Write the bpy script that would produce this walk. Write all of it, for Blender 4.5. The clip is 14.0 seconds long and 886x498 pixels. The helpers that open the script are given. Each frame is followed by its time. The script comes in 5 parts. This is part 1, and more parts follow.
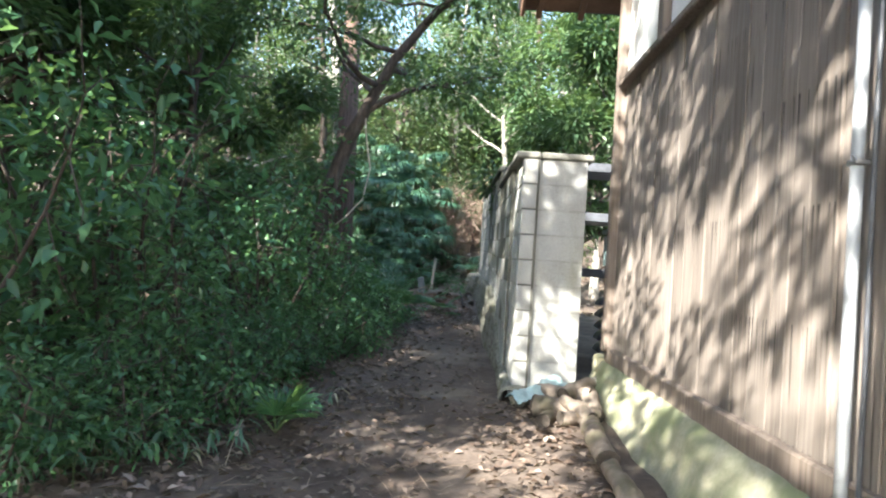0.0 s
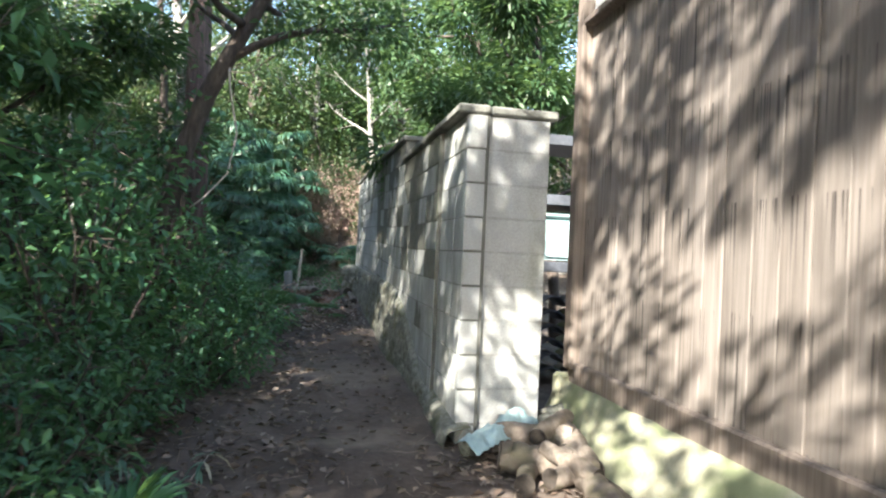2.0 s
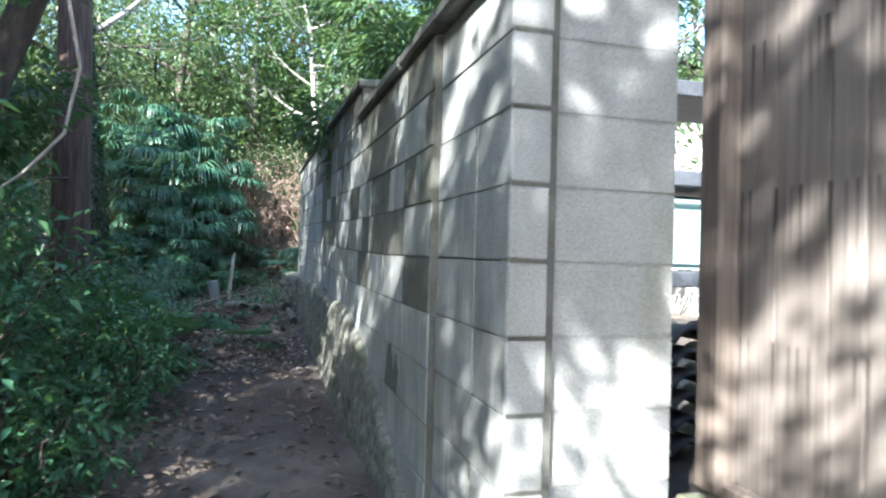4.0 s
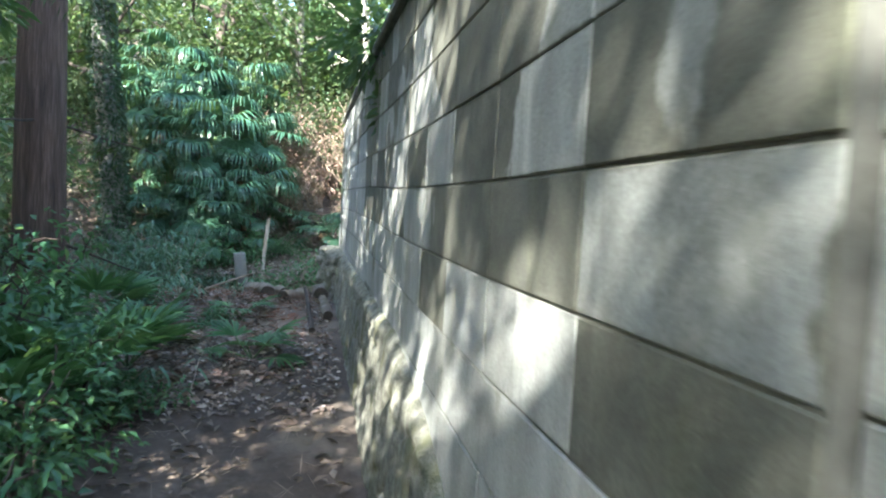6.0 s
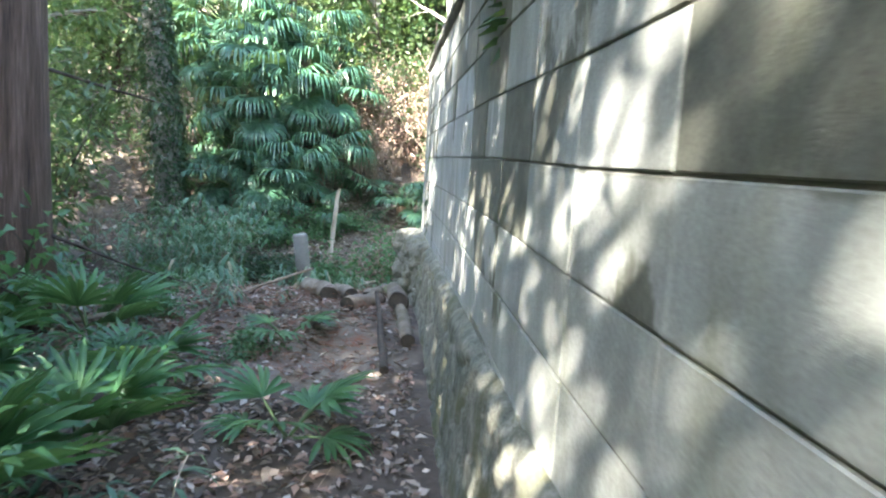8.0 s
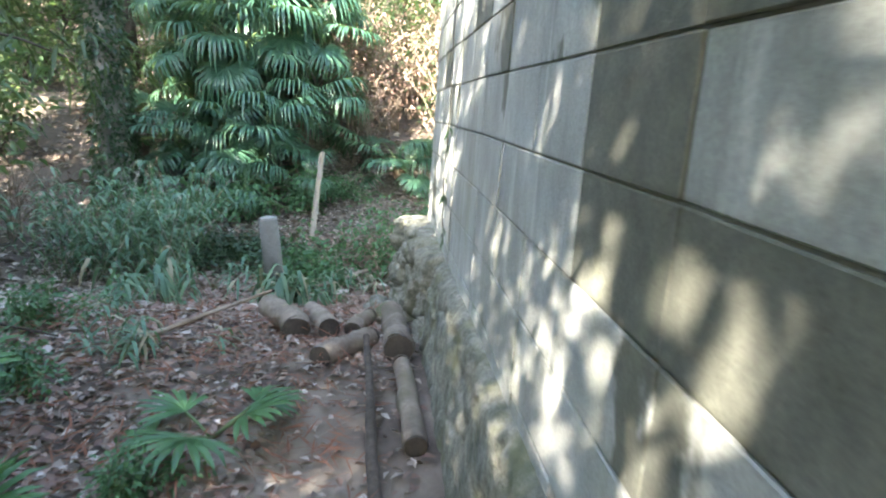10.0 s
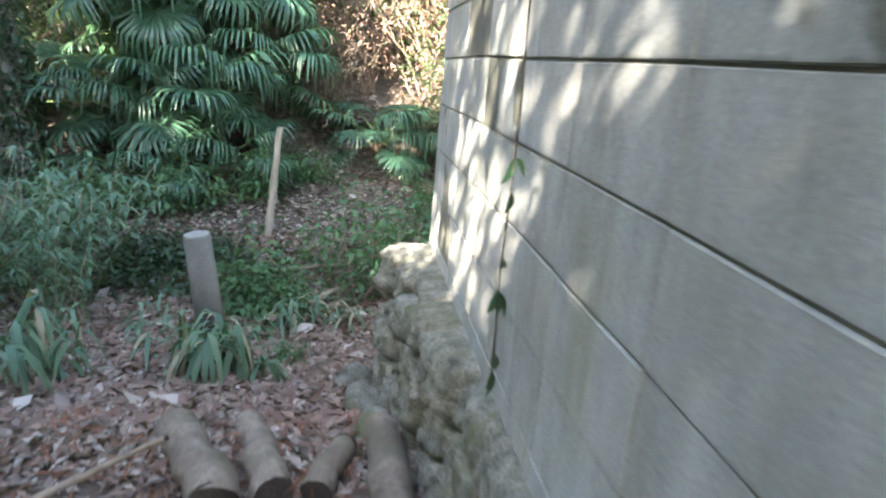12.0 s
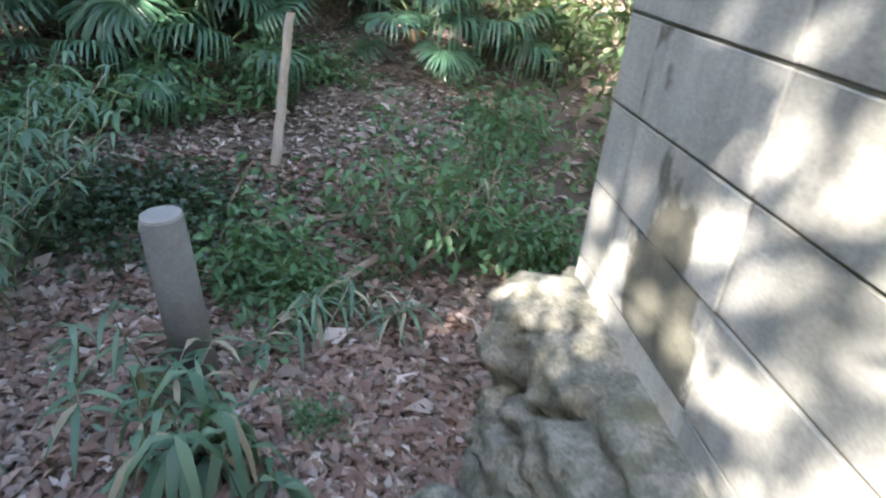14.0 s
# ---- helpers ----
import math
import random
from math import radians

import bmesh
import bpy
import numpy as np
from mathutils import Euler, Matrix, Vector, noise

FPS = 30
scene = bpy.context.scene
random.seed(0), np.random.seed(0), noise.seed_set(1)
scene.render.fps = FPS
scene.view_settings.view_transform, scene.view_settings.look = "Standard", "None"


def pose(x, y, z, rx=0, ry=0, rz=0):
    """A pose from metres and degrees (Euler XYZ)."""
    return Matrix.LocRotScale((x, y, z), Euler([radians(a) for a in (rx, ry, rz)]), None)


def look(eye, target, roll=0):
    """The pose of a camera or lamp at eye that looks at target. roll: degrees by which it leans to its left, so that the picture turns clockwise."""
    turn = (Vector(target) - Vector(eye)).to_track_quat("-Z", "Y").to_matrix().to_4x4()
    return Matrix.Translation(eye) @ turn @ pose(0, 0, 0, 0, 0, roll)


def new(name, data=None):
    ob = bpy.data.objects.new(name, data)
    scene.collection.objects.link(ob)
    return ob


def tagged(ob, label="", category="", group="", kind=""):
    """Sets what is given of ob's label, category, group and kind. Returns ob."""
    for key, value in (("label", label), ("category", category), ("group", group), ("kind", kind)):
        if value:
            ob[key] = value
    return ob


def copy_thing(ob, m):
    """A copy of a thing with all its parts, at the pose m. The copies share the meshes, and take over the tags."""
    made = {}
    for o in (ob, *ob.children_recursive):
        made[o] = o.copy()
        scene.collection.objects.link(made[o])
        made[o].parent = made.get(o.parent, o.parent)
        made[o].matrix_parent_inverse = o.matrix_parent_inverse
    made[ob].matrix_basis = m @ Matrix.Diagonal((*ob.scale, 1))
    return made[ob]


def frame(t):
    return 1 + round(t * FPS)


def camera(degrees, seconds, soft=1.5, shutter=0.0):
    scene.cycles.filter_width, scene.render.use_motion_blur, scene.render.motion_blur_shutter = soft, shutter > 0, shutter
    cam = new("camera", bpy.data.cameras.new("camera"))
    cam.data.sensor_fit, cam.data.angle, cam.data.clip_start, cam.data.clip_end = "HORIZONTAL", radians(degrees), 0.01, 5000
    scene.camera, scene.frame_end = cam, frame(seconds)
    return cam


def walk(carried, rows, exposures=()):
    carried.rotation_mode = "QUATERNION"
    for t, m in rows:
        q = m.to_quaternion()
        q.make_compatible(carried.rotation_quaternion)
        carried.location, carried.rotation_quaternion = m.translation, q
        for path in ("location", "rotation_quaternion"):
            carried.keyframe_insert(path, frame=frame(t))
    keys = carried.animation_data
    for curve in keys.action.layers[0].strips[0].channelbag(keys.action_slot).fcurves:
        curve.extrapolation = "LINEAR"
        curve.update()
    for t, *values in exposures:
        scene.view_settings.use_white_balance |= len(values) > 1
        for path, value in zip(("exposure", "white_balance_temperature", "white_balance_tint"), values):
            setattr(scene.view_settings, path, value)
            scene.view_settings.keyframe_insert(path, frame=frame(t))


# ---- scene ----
cam = camera(67.4, 14.0, soft=2.1, shutter=0.4)
METRES, EYE, TILT, LEAN, TURN = 12.4, 1.2, 0.0, 0.0, 1.4
ROWS = [
    (0.0, 0.0, 0.0, 0.0, -0.07, 1.11, -3.66),
    (0.5, -0.0161, 0.0204, -0.0019, -3.6, 1.51, -3.51),
    (1.0, -0.0218, 0.0499, -0.0039, -7.11, 1.42, -2.97),
    (1.5, -0.0236, 0.0869, -0.0015, -9.51, 1.0, -2.34),
    (2.0, -0.0287, 0.1223, 0.0009, -12.72, 0.82, -2.69),
    (4.5, -0.0001, 0.3356, 0.0074, -17.11, 0.87, -1.52),
    (5.0, 0.0015, 0.3724, 0.0101, -11.58, -0.39, -2.08),
    (5.5, 0.0049, 0.4094, 0.0095, -13.0, -1.33, -3.3),
    (6.0, 0.0171, 0.4462, 0.0153, -12.7, -2.47, -3.07),
    (6.5, 0.0144, 0.4855, 0.0174, -11.92, -3.54, -3.94),
    (7.0, 0.0201, 0.5238, 0.0181, -7.4, -4.39, -4.17),
    (7.5, 0.0219, 0.5584, 0.0202, -6.01, -5.15, -3.38),
    (10.0, 0.0249, 0.7253, 0.0359, -6.39, -10.47, -4.02),
    (10.5, 0.0256, 0.7583, 0.0392, -5.72, -11.89, -3.62),
    (11.0, 0.027, 0.7901, 0.0429, -4.83, -12.71, -3.3),
    (11.5, 0.0287, 0.8166, 0.0458, -4.01, -14.61, -3.2),
    (12.0, 0.0239, 0.8543, 0.047, -8.76, -14.36, -4.72),
    (12.5, 0.0204, 0.8988, 0.0391, -7.94, -13.82, -2.77),
    (13.0, 0.0178, 0.934, 0.0431, -7.95, -20.84, -3.24),
    (13.5, 0.0125, 0.9608, 0.045, -9.95, -25.26, -5.04),
    (14.0, 0.0105, 0.9831, 0.0463, -7.72, -25.16, -6.1),
]
walk(cam, [(t, pose(0, 0, EYE, TILT, LEAN, TURN) @ pose(METRES * x, METRES * y, METRES * z, 90 + pitch, roll, yaw)) for t, x, y, z, yaw, pitch, roll in ROWS], [
    (0.0, 2.85, 6500, 10), (2.0, 2.6, 6450, 10), (4.5, 2.95, 5750, 9), (6.0, 3.4, 6250, 7),
    (7.5, 4.05, 6500, 9), (10.0, 4.1, 6950, 10), (11.0, 4.05, 7050, 11), (12.0, 3.85, 7150, 13), (14.0, 3.6, 6950, 17)])

# ---- light ----
world = bpy.data.worlds.new("world")
scene.world = world
world.use_nodes = True
wn = world.node_tree
sky = wn.nodes.new("ShaderNodeTexSky")
sky.sky_type = "NISHITA"
sky.sun_disc = False
SUN_DIR = Vector((-1.0, -1.25, 1.0)).normalized()      # towards the sun
sky.sun_elevation = math.asin(SUN_DIR.z)
sky.sun_rotation = math.atan2(SUN_DIR.x, SUN_DIR.y)
wn.links.new(sky.outputs[0], wn.nodes["Background"].inputs[0])
wn.nodes["Background"].inputs[1].default_value = 0.125
sun = new("sun", bpy.data.lights.new("sun", "SUN"))
sun.data.energy = 5.0
sun.data.angle = radians(0.53)
sun.data.color = (1.0, 0.95, 0.86)
sun.matrix_world = look(SUN_DIR * 40, (0, 0, 0))


# ---- materials ----
def ramp_node(nt, stops):
    r = nt.nodes.new("ShaderNodeValToRGB")
    els = r.color_ramp.elements
    els[0].position, els[0].color = stops[0][0], (*stops[0][1], 1)
    els[1].position, els[1].color = stops[-1][0], (*stops[-1][1], 1)
    for p, c in stops[1:-1]:
        e = els.new(p)
        e.color = (*c, 1)
    return r


def noise_node(nt, coord, scale, detail=5, rough=0.6, stretch=None):
    n = nt.nodes.new("ShaderNodeTexNoise")
    n.inputs["Scale"].default_value = scale
    n.inputs["Detail"].default_value = detail
    n.inputs["Roughness"].default_value = rough
    if stretch:
        m = nt.nodes.new("ShaderNodeMapping")
        m.inputs["Scale"].default_value = stretch
        nt.links.new(coord, m.inputs[0])
        coord = m.outputs[0]
    nt.links.new(coord, n.inputs["Vector"])
    return n.outputs["Fac"]


def mix_colour(nt, fac, a, b, mode="MIX"):
    m = nt.nodes.new("ShaderNodeMix")
    m.data_type, m.blend_type = "RGBA", mode
    for sock, v in ((m.inputs["Factor"], fac), (m.inputs["A"], a), (m.inputs["B"], b)):
        if hasattr(v, "is_output"):
            nt.links.new(v, sock)
        elif isinstance(v, tuple):
            sock.default_value = (*v, 1)
        else:
            sock.default_value = v
    return m.outputs["Result"]


def maths(nt, op, a, b=0.5):
    m = nt.nodes.new("ShaderNodeMath")
    m.operation = op
    for sock, v in zip(m.inputs, (a, b)):
        if hasattr(v, "is_output"):
            nt.links.new(v, sock)
        else:
            sock.default_value = v
    return m.outputs[0]


def start_material(name, rough=0.8):
    mat = bpy.data.materials.new(name)
    mat.use_nodes = True
    nt = mat.node_tree
    bs = nt.nodes["Principled BSDF"]
    bs.inputs["Roughness"].default_value = rough
    geo = nt.nodes.new("ShaderNodeNewGeometry")
    return mat, nt, bs, geo


def add_bump(nt, bs, height, strength=0.5, distance=0.01):
    b = nt.nodes.new("ShaderNodeBump")
    b.inputs["Strength"].default_value = strength
    b.inputs["Distance"].default_value = distance
    nt.links.new(height, b.inputs["Height"])
    nt.links.new(b.outputs[0], bs.inputs["Normal"])


def surface(name, stops, scale=3.0, fine=40.0, rough=0.85, bump=0.5, dist=0.006, stretch=None, vary=0.25, metal=0.0, stain=None):
    """Two-scale noise colour with fine relief; stain: (colour, scale, low, high)."""
    mat, nt, bs, geo = start_material(name, rough)
    pos = geo.outputs["Position"]
    big = noise_node(nt, pos, scale, 6, 0.65, stretch)
    small = noise_node(nt, pos, fine, 4, 0.6, stretch)
    both = maths(nt, "ADD", maths(nt, "MULTIPLY", big, 0.65), maths(nt, "MULTIPLY", small, 0.35))
    r = ramp_node(nt, stops)
    nt.links.new(both, r.inputs[0])
    col = r.outputs[0]
    info = nt.nodes.new("ShaderNodeObjectInfo")
    tone = maths(nt, "ADD", maths(nt, "MULTIPLY", info.outputs["Random"], vary), 1 - vary / 2)
    grey = nt.nodes.new("ShaderNodeCombineColor")
    for i in range(3):
        nt.links.new(tone, grey.inputs[i])
    col = mix_colour(nt, 1.0, col, grey.outputs[0], "MULTIPLY")
    if stain:
        s = noise_node(nt, pos, stain[1], 6, 0.6)
        sr = ramp_node(nt, ((stain[2], (0, 0, 0)), (stain[3], (1, 1, 1))))
        nt.links.new(s, sr.inputs[0])
        col = mix_colour(nt, sr.outputs[0], col, stain[0])
    nt.links.new(col, bs.inputs["Base Color"])
    bs.inputs["Metallic"].default_value = metal
    add_bump(nt, bs, both, bump, dist)
    return mat


def leaf_material(name, dark, mid, light, gloss=0.4, through_light=0.35, scale=0.8):
    """Leaves: colour by leaf, part of the light passes through."""
    mat, nt, bs, geo = start_material(name, gloss)
    r = ramp_node(nt, ((0.0, dark), (0.55, mid), (1.0, light)))
    patch = noise_node(nt, geo.outputs["Position"], scale, 2)
    f = maths(nt, "ADD", maths(nt, "MULTIPLY", geo.outputs["Random Per Island"], 0.7), maths(nt, "MULTIPLY", patch, 0.35))
    nt.links.new(f, r.inputs[0])
    nt.links.new(r.outputs[0], bs.inputs["Base Color"])
    tr = nt.nodes.new("ShaderNodeBsdfTranslucent")
    warm = mix_colour(nt, 0.4, r.outputs[0], (0.20, 0.30, 0.04))
    nt.links.new(warm, tr.inputs[0])
    mx = nt.nodes.new("ShaderNodeMixShader")
    mx.inputs[0].default_value = through_light
    nt.links.new(bs.outputs[0], mx.inputs[1])
    nt.links.new(tr.outputs[0], mx.inputs[2])
    nt.links.new(mx.outputs[0], nt.nodes["Material Output"].inputs[0])
    return mat


def concrete_block_material(name="weathered_concrete_block", dirt=0.0, pale=0.0):
    mat, nt, bs, geo = start_material(name, 0.9)
    pos = geo.outputs["Position"]
    info = nt.nodes.new("ShaderNodeObjectInfo")
    rnd = info.outputs["Random"]
    base = ramp_node(nt, ((0.3, (0.195, 0.20, 0.18)), (0.5, (0.305, 0.316, 0.295)), (0.7, (0.43, 0.445, 0.425))))
    nt.links.new(noise_node(nt, pos, 5.0, 6, 0.65, (1, 1, 0.45)), base.inputs[0])
    col = mix_colour(nt, pale, base.outputs[0], (0.47, 0.47, 0.45))
    # pale lime streaks running down
    lime = ramp_node(nt, ((0.60, (0, 0, 0)), (0.70, (1, 1, 1))))
    nt.links.new(noise_node(nt, pos, 7.0, 4, 0.6, (1, 1, 0.12)), lime.inputs[0])
    col = mix_colour(nt, maths(nt, "MULTIPLY", lime.outputs[0], 0.7), col, (0.53, 0.53, 0.50))
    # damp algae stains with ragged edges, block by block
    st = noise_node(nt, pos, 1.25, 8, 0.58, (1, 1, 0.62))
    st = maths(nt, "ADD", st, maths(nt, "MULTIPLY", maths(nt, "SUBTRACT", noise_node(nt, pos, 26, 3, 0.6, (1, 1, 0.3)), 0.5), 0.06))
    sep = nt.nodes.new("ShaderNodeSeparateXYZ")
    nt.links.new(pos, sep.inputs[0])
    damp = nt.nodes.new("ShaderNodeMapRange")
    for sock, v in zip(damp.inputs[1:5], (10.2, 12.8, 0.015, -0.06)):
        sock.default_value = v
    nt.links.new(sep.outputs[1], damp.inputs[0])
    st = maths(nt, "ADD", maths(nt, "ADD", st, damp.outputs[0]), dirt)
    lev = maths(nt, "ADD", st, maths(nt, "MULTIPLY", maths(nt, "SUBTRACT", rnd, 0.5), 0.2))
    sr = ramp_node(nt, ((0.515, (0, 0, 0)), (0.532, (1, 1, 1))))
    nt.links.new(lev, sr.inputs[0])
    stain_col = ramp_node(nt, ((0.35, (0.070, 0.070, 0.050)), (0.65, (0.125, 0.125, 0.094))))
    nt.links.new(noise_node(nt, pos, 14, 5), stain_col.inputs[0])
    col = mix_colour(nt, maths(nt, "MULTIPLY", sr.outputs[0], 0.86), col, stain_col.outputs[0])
    # dirt gathered along the bed joints
    tc = nt.nodes.new("ShaderNodeTexCoord")
    gen = nt.nodes.new("ShaderNodeSeparateXYZ")
    nt.links.new(tc.outputs["Generated"], gen.inputs[0])
    edge = maths(nt, "ABSOLUTE", maths(nt, "SUBTRACT", gen.outputs[2], 0.5))
    edge = maths(nt, "ADD", edge, maths(nt, "MULTIPLY", maths(nt, "SUBTRACT", noise_node(nt, pos, 11, 5, 0.65), 0.5), 0.16))
    er = ramp_node(nt, ((0.46, (0, 0, 0)), (0.50, (1, 1, 1))))
    nt.links.new(edge, er.inputs[0])
    col = mix_colour(nt, maths(nt, "MULTIPLY", er.outputs[0], 0.25 if pale else 0.62), col, (0.10, 0.10, 0.072))
    # moss tint streaks
    ms = noise_node(nt, pos, 3.1, 5, 0.6, (1, 1, 0.3))
    mr = ramp_node(nt, ((0.56, (0, 0, 0)), (0.72, (1, 1, 1))))
    nt.links.new(ms, mr.inputs[0])
    col = mix_colour(nt, maths(nt, "MULTIPLY", mr.outputs[0], 0.45), col, (0.19, 0.20, 0.09))
    grain = noise_node(nt, pos, 130, 3, 0.7)
    gr = ramp_node(nt, ((0.3, (0.74, 0.74, 0.74)), (0.7, (1.12, 1.12, 1.12))))
    nt.links.new(grain, gr.inputs[0])
    col = mix_colour(nt, 1.0, col, gr.outputs[0], "MULTIPLY")
    nt.links.new(col, bs.inputs["Base Color"])
    h = maths(nt, "ADD", grain, maths(nt, "MULTIPLY", noise_node(nt, pos, 18, 5), 1.5))
    add_bump(nt, bs, h, 0.45, 0.003)
    return mat


def plank_material():
    mat, nt, bs, geo = start_material("weathered_plank", 0.8)
    pos = geo.outputs["Position"]
    info = nt.nodes.new("ShaderNodeObjectInfo")
    shift = nt.nodes.new("ShaderNodeVectorMath")
    shift.operation = "ADD"
    comb = nt.nodes.new("ShaderNodeCombineXYZ")
    nt.links.new(maths(nt, "MULTIPLY", info.outputs["Random"], 37.0), comb.inputs[2])
    nt.links.new(pos, shift.inputs[0])
    nt.links.new(comb.outputs[0], shift.inputs[1])
    p = shift.outputs[0]
    grain = noise_node(nt, p, 1.0, 8, 0.7, (60, 60, 1.6))
    broad = noise_node(nt, p, 1.0, 4, 0.5, (4, 4, 1.0))
    f = maths(nt, "ADD", maths(nt, "MULTIPLY", grain, 0.6), maths(nt, "MULTIPLY", broad, 0.4))
    r = ramp_node(nt, ((0.3, (0.075, 0.061, 0.051)), (0.47, (0.155, 0.131, 0.112)), (0.7, (0.25, 0.22, 0.195))))
    nt.links.new(f, r.inputs[0])
    tone = maths(nt, "ADD", maths(nt, "MULTIPLY", info.outputs["Random"], 0.35), 0.82)
    grey = nt.nodes.new("ShaderNodeCombineColor")
    for i in range(3):
        nt.links.new(tone, grey.inputs[i])
    col = mix_colour(nt, 1.0, r.outputs[0], grey.outputs[0], "MULTIPLY")
    crack = ramp_node(nt, ((0.30, (1, 1, 1)), (0.36, (0, 0, 0))))
    nt.links.new(noise_node(nt, p, 1.0, 3, 0.5, (34, 34, 1.1)), crack.inputs[0])
    col = mix_colour(nt, maths(nt, "MULTIPLY", crack.outputs[0], 0.8), col, (0.02, 0.015, 0.012))
    # rows of splits that open at the nailing lines and close downwards
    sep = nt.nodes.new("ShaderNodeSeparateXYZ")
    nt.links.new(pos, sep.inputs[0])
    along = maths(nt, "FRACT", maths(nt, "DIVIDE", maths(nt, "SUBTRACT", sep.outputs[2], 0.18), 0.44), 0)
    row = ramp_node(nt, ((0.25, (0, 0, 0)), (0.93, (1, 1, 1)), (0.965, (1, 1, 1)), (0.985, (0, 0, 0))))
    nt.links.new(along, row.inputs[0])
    slit = ramp_node(nt, ((0.57, (0, 0, 0)), (0.62, (1, 1, 1))))
    nt.links.new(noise_node(nt, pos, 1.0, 2, 0.5, (0, 62, 0.9)), slit.inputs[0])
    split = maths(nt, "MULTIPLY", row.outputs[0], slit.outputs[0])
    col = mix_colour(nt, maths(nt, "MULTIPLY", split, 0.9), col, (0.018, 0.014, 0.012))
    nt.links.new(col, bs.inputs["Base Color"])
    add_bump(nt, bs, maths(nt, "SUBTRACT", grain, maths(nt, "MULTIPLY", crack.outputs[0], 0.6)), 0.6, 0.004)
    return mat


M_BLOCK = concrete_block_material()
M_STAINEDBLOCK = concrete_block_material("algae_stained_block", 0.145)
M_CLEANBLOCK = concrete_block_material("lime_washed_block", -0.12, 0.15)
M_PALEBLOCK = concrete_block_material("pale_concrete_block", -0.22, 0.6)
M_PLANK = plank_material()
M_MORTAR = surface("mortar", ((0.3, (0.06, 0.06, 0.05)), (0.7, (0.16, 0.16, 0.14))), 6, 60)
M_PALEMORTAR = surface("pale_mortar", ((0.3, (0.26, 0.26, 0.24)), (0.7, (0.42, 0.42, 0.40))), 6, 60)
M_COPING = surface("coping_concrete", ((0.3, (0.06, 0.06, 0.05)), (0.7, (0.24, 0.24, 0.21))), 5, 60)
M_FOOTING = surface("mossy_rough_stone", ((0.34, (0.06, 0.062, 0.045)), (0.48, (0.165, 0.165, 0.13)), (0.64, (0.33, 0.32, 0.275))), 15, 110, 0.95, 1.0, 0.02, stain=((0.125, 0.128, 0.075), 4.5, 0.52, 0.64))
M_PLINTH = surface("mossy_plinth", ((0.3, (0.20, 0.20, 0.13)), (0.7, (0.38, 0.36, 0.27))), 5, 50, 0.9, 0.7, 0.008, stain=((0.19, 0.21, 0.115), 2.6, 0.42, 0.6))
M_SOIL = surface("forest_soil", ((0.32, (0.0396, 0.0282, 0.022)), (0.5, (0.0792, 0.059, 0.0458)), (0.7, (0.145, 0.114, 0.0924))), 1.6, 30, 0.95, 0.9, 0.02, stain=((0.229, 0.185, 0.145), 0.9, 0.52, 0.68))
M_WHITE = surface("frosted_pane", ((0.3, (0.62, 0.64, 0.64)), (0.7, (0.76, 0.78, 0.78))), 2, 20, 0.35, 0.1, 0.002)
M_FRAME_WOOD = surface("frame_wood", ((0.3, (0.09, 0.07, 0.056)), (0.7, (0.22, 0.18, 0.15))), 1, 1, 0.8, 0.5, 0.003, (40, 40, 1.5))
M_EAVE = surface("eave_boards", ((0.3, (0.10, 0.055, 0.035)), (0.7, (0.22, 0.13, 0.085))), 3, 30, 0.85)
M_ROOF = surface("roof_tile", ((0.3, (0.05, 0.052, 0.055)), (0.7, (0.12, 0.125, 0.13))), 3, 30, 0.5)
M_BARK = surface("bark_dark", ((0.3, (0.025, 0.019, 0.015)), (0.5, (0.065, 0.05, 0.04)), (0.7, (0.13, 0.105, 0.085))), 1, 5, 0.95, 0.9, 0.02, (14, 14, 3))
M_CEDAR = surface("bark_cedar", ((0.3, (0.045, 0.029, 0.023)), (0.5, (0.115, 0.074, 0.058)), (0.7, (0.23, 0.155, 0.125))), 1, 4, 0.95, 1.0, 0.025, (22, 22, 1.2))
M_GREYBARK = surface("bark_grey", ((0.3, (0.103, 0.0978, 0.0862)), (0.7, (0.368, 0.345, 0.31))), 1, 5, 0.95, 0.8, 0.015, (8, 8, 5))
M_LOG = surface("cut_log_bark", ((0.3, (0.085, 0.066, 0.05)), (0.5, (0.18, 0.145, 0.115)), (0.7, (0.32, 0.27, 0.22))), 6, 40, 0.95, 1.0, 0.02, stain=((0.12, 0.105, 0.07), 5, 0.5, 0.62))
M_LOGEND = surface("cut_log_end", ((0.3, (0.02, 0.016, 0.013)), (0.7, (0.07, 0.055, 0.042))), 20, 80)
M_POST = surface("weathered_post", ((0.3, (0.065, 0.065, 0.06)), (0.7, (0.16, 0.16, 0.15))), 5, 70, 0.9, 0.5, 0.004)
M_POSTTOP = surface("pale_post_top", ((0.3, (0.19, 0.19, 0.18)), (0.7, (0.29, 0.29, 0.28))), 8, 70, 0.9)
M_STAKE = surface("bare_stake", ((0.3, (0.22, 0.18, 0.14)), (0.7, (0.52, 0.46, 0.40))), 1, 5, 0.9, 0.5, 0.004, (15, 15, 3))
M_TWIG = surface("dead_twig", ((0.3, (0.12, 0.085, 0.06)), (0.7, (0.34, 0.27, 0.21))), 6, 30, 0.9, 0.4)
M_CEDARTWIG = surface("dead_cedar_spray", ((0.3, (0.14, 0.055, 0.03)), (0.7, (0.30, 0.13, 0.075))), 6, 30, 0.9, 0.4)
M_PIPE = surface("grey_pvc", ((0.3, (0.26, 0.28, 0.30)), (0.7, (0.38, 0.40, 0.42))), 4, 40, 0.4, 0.1, 0.002)
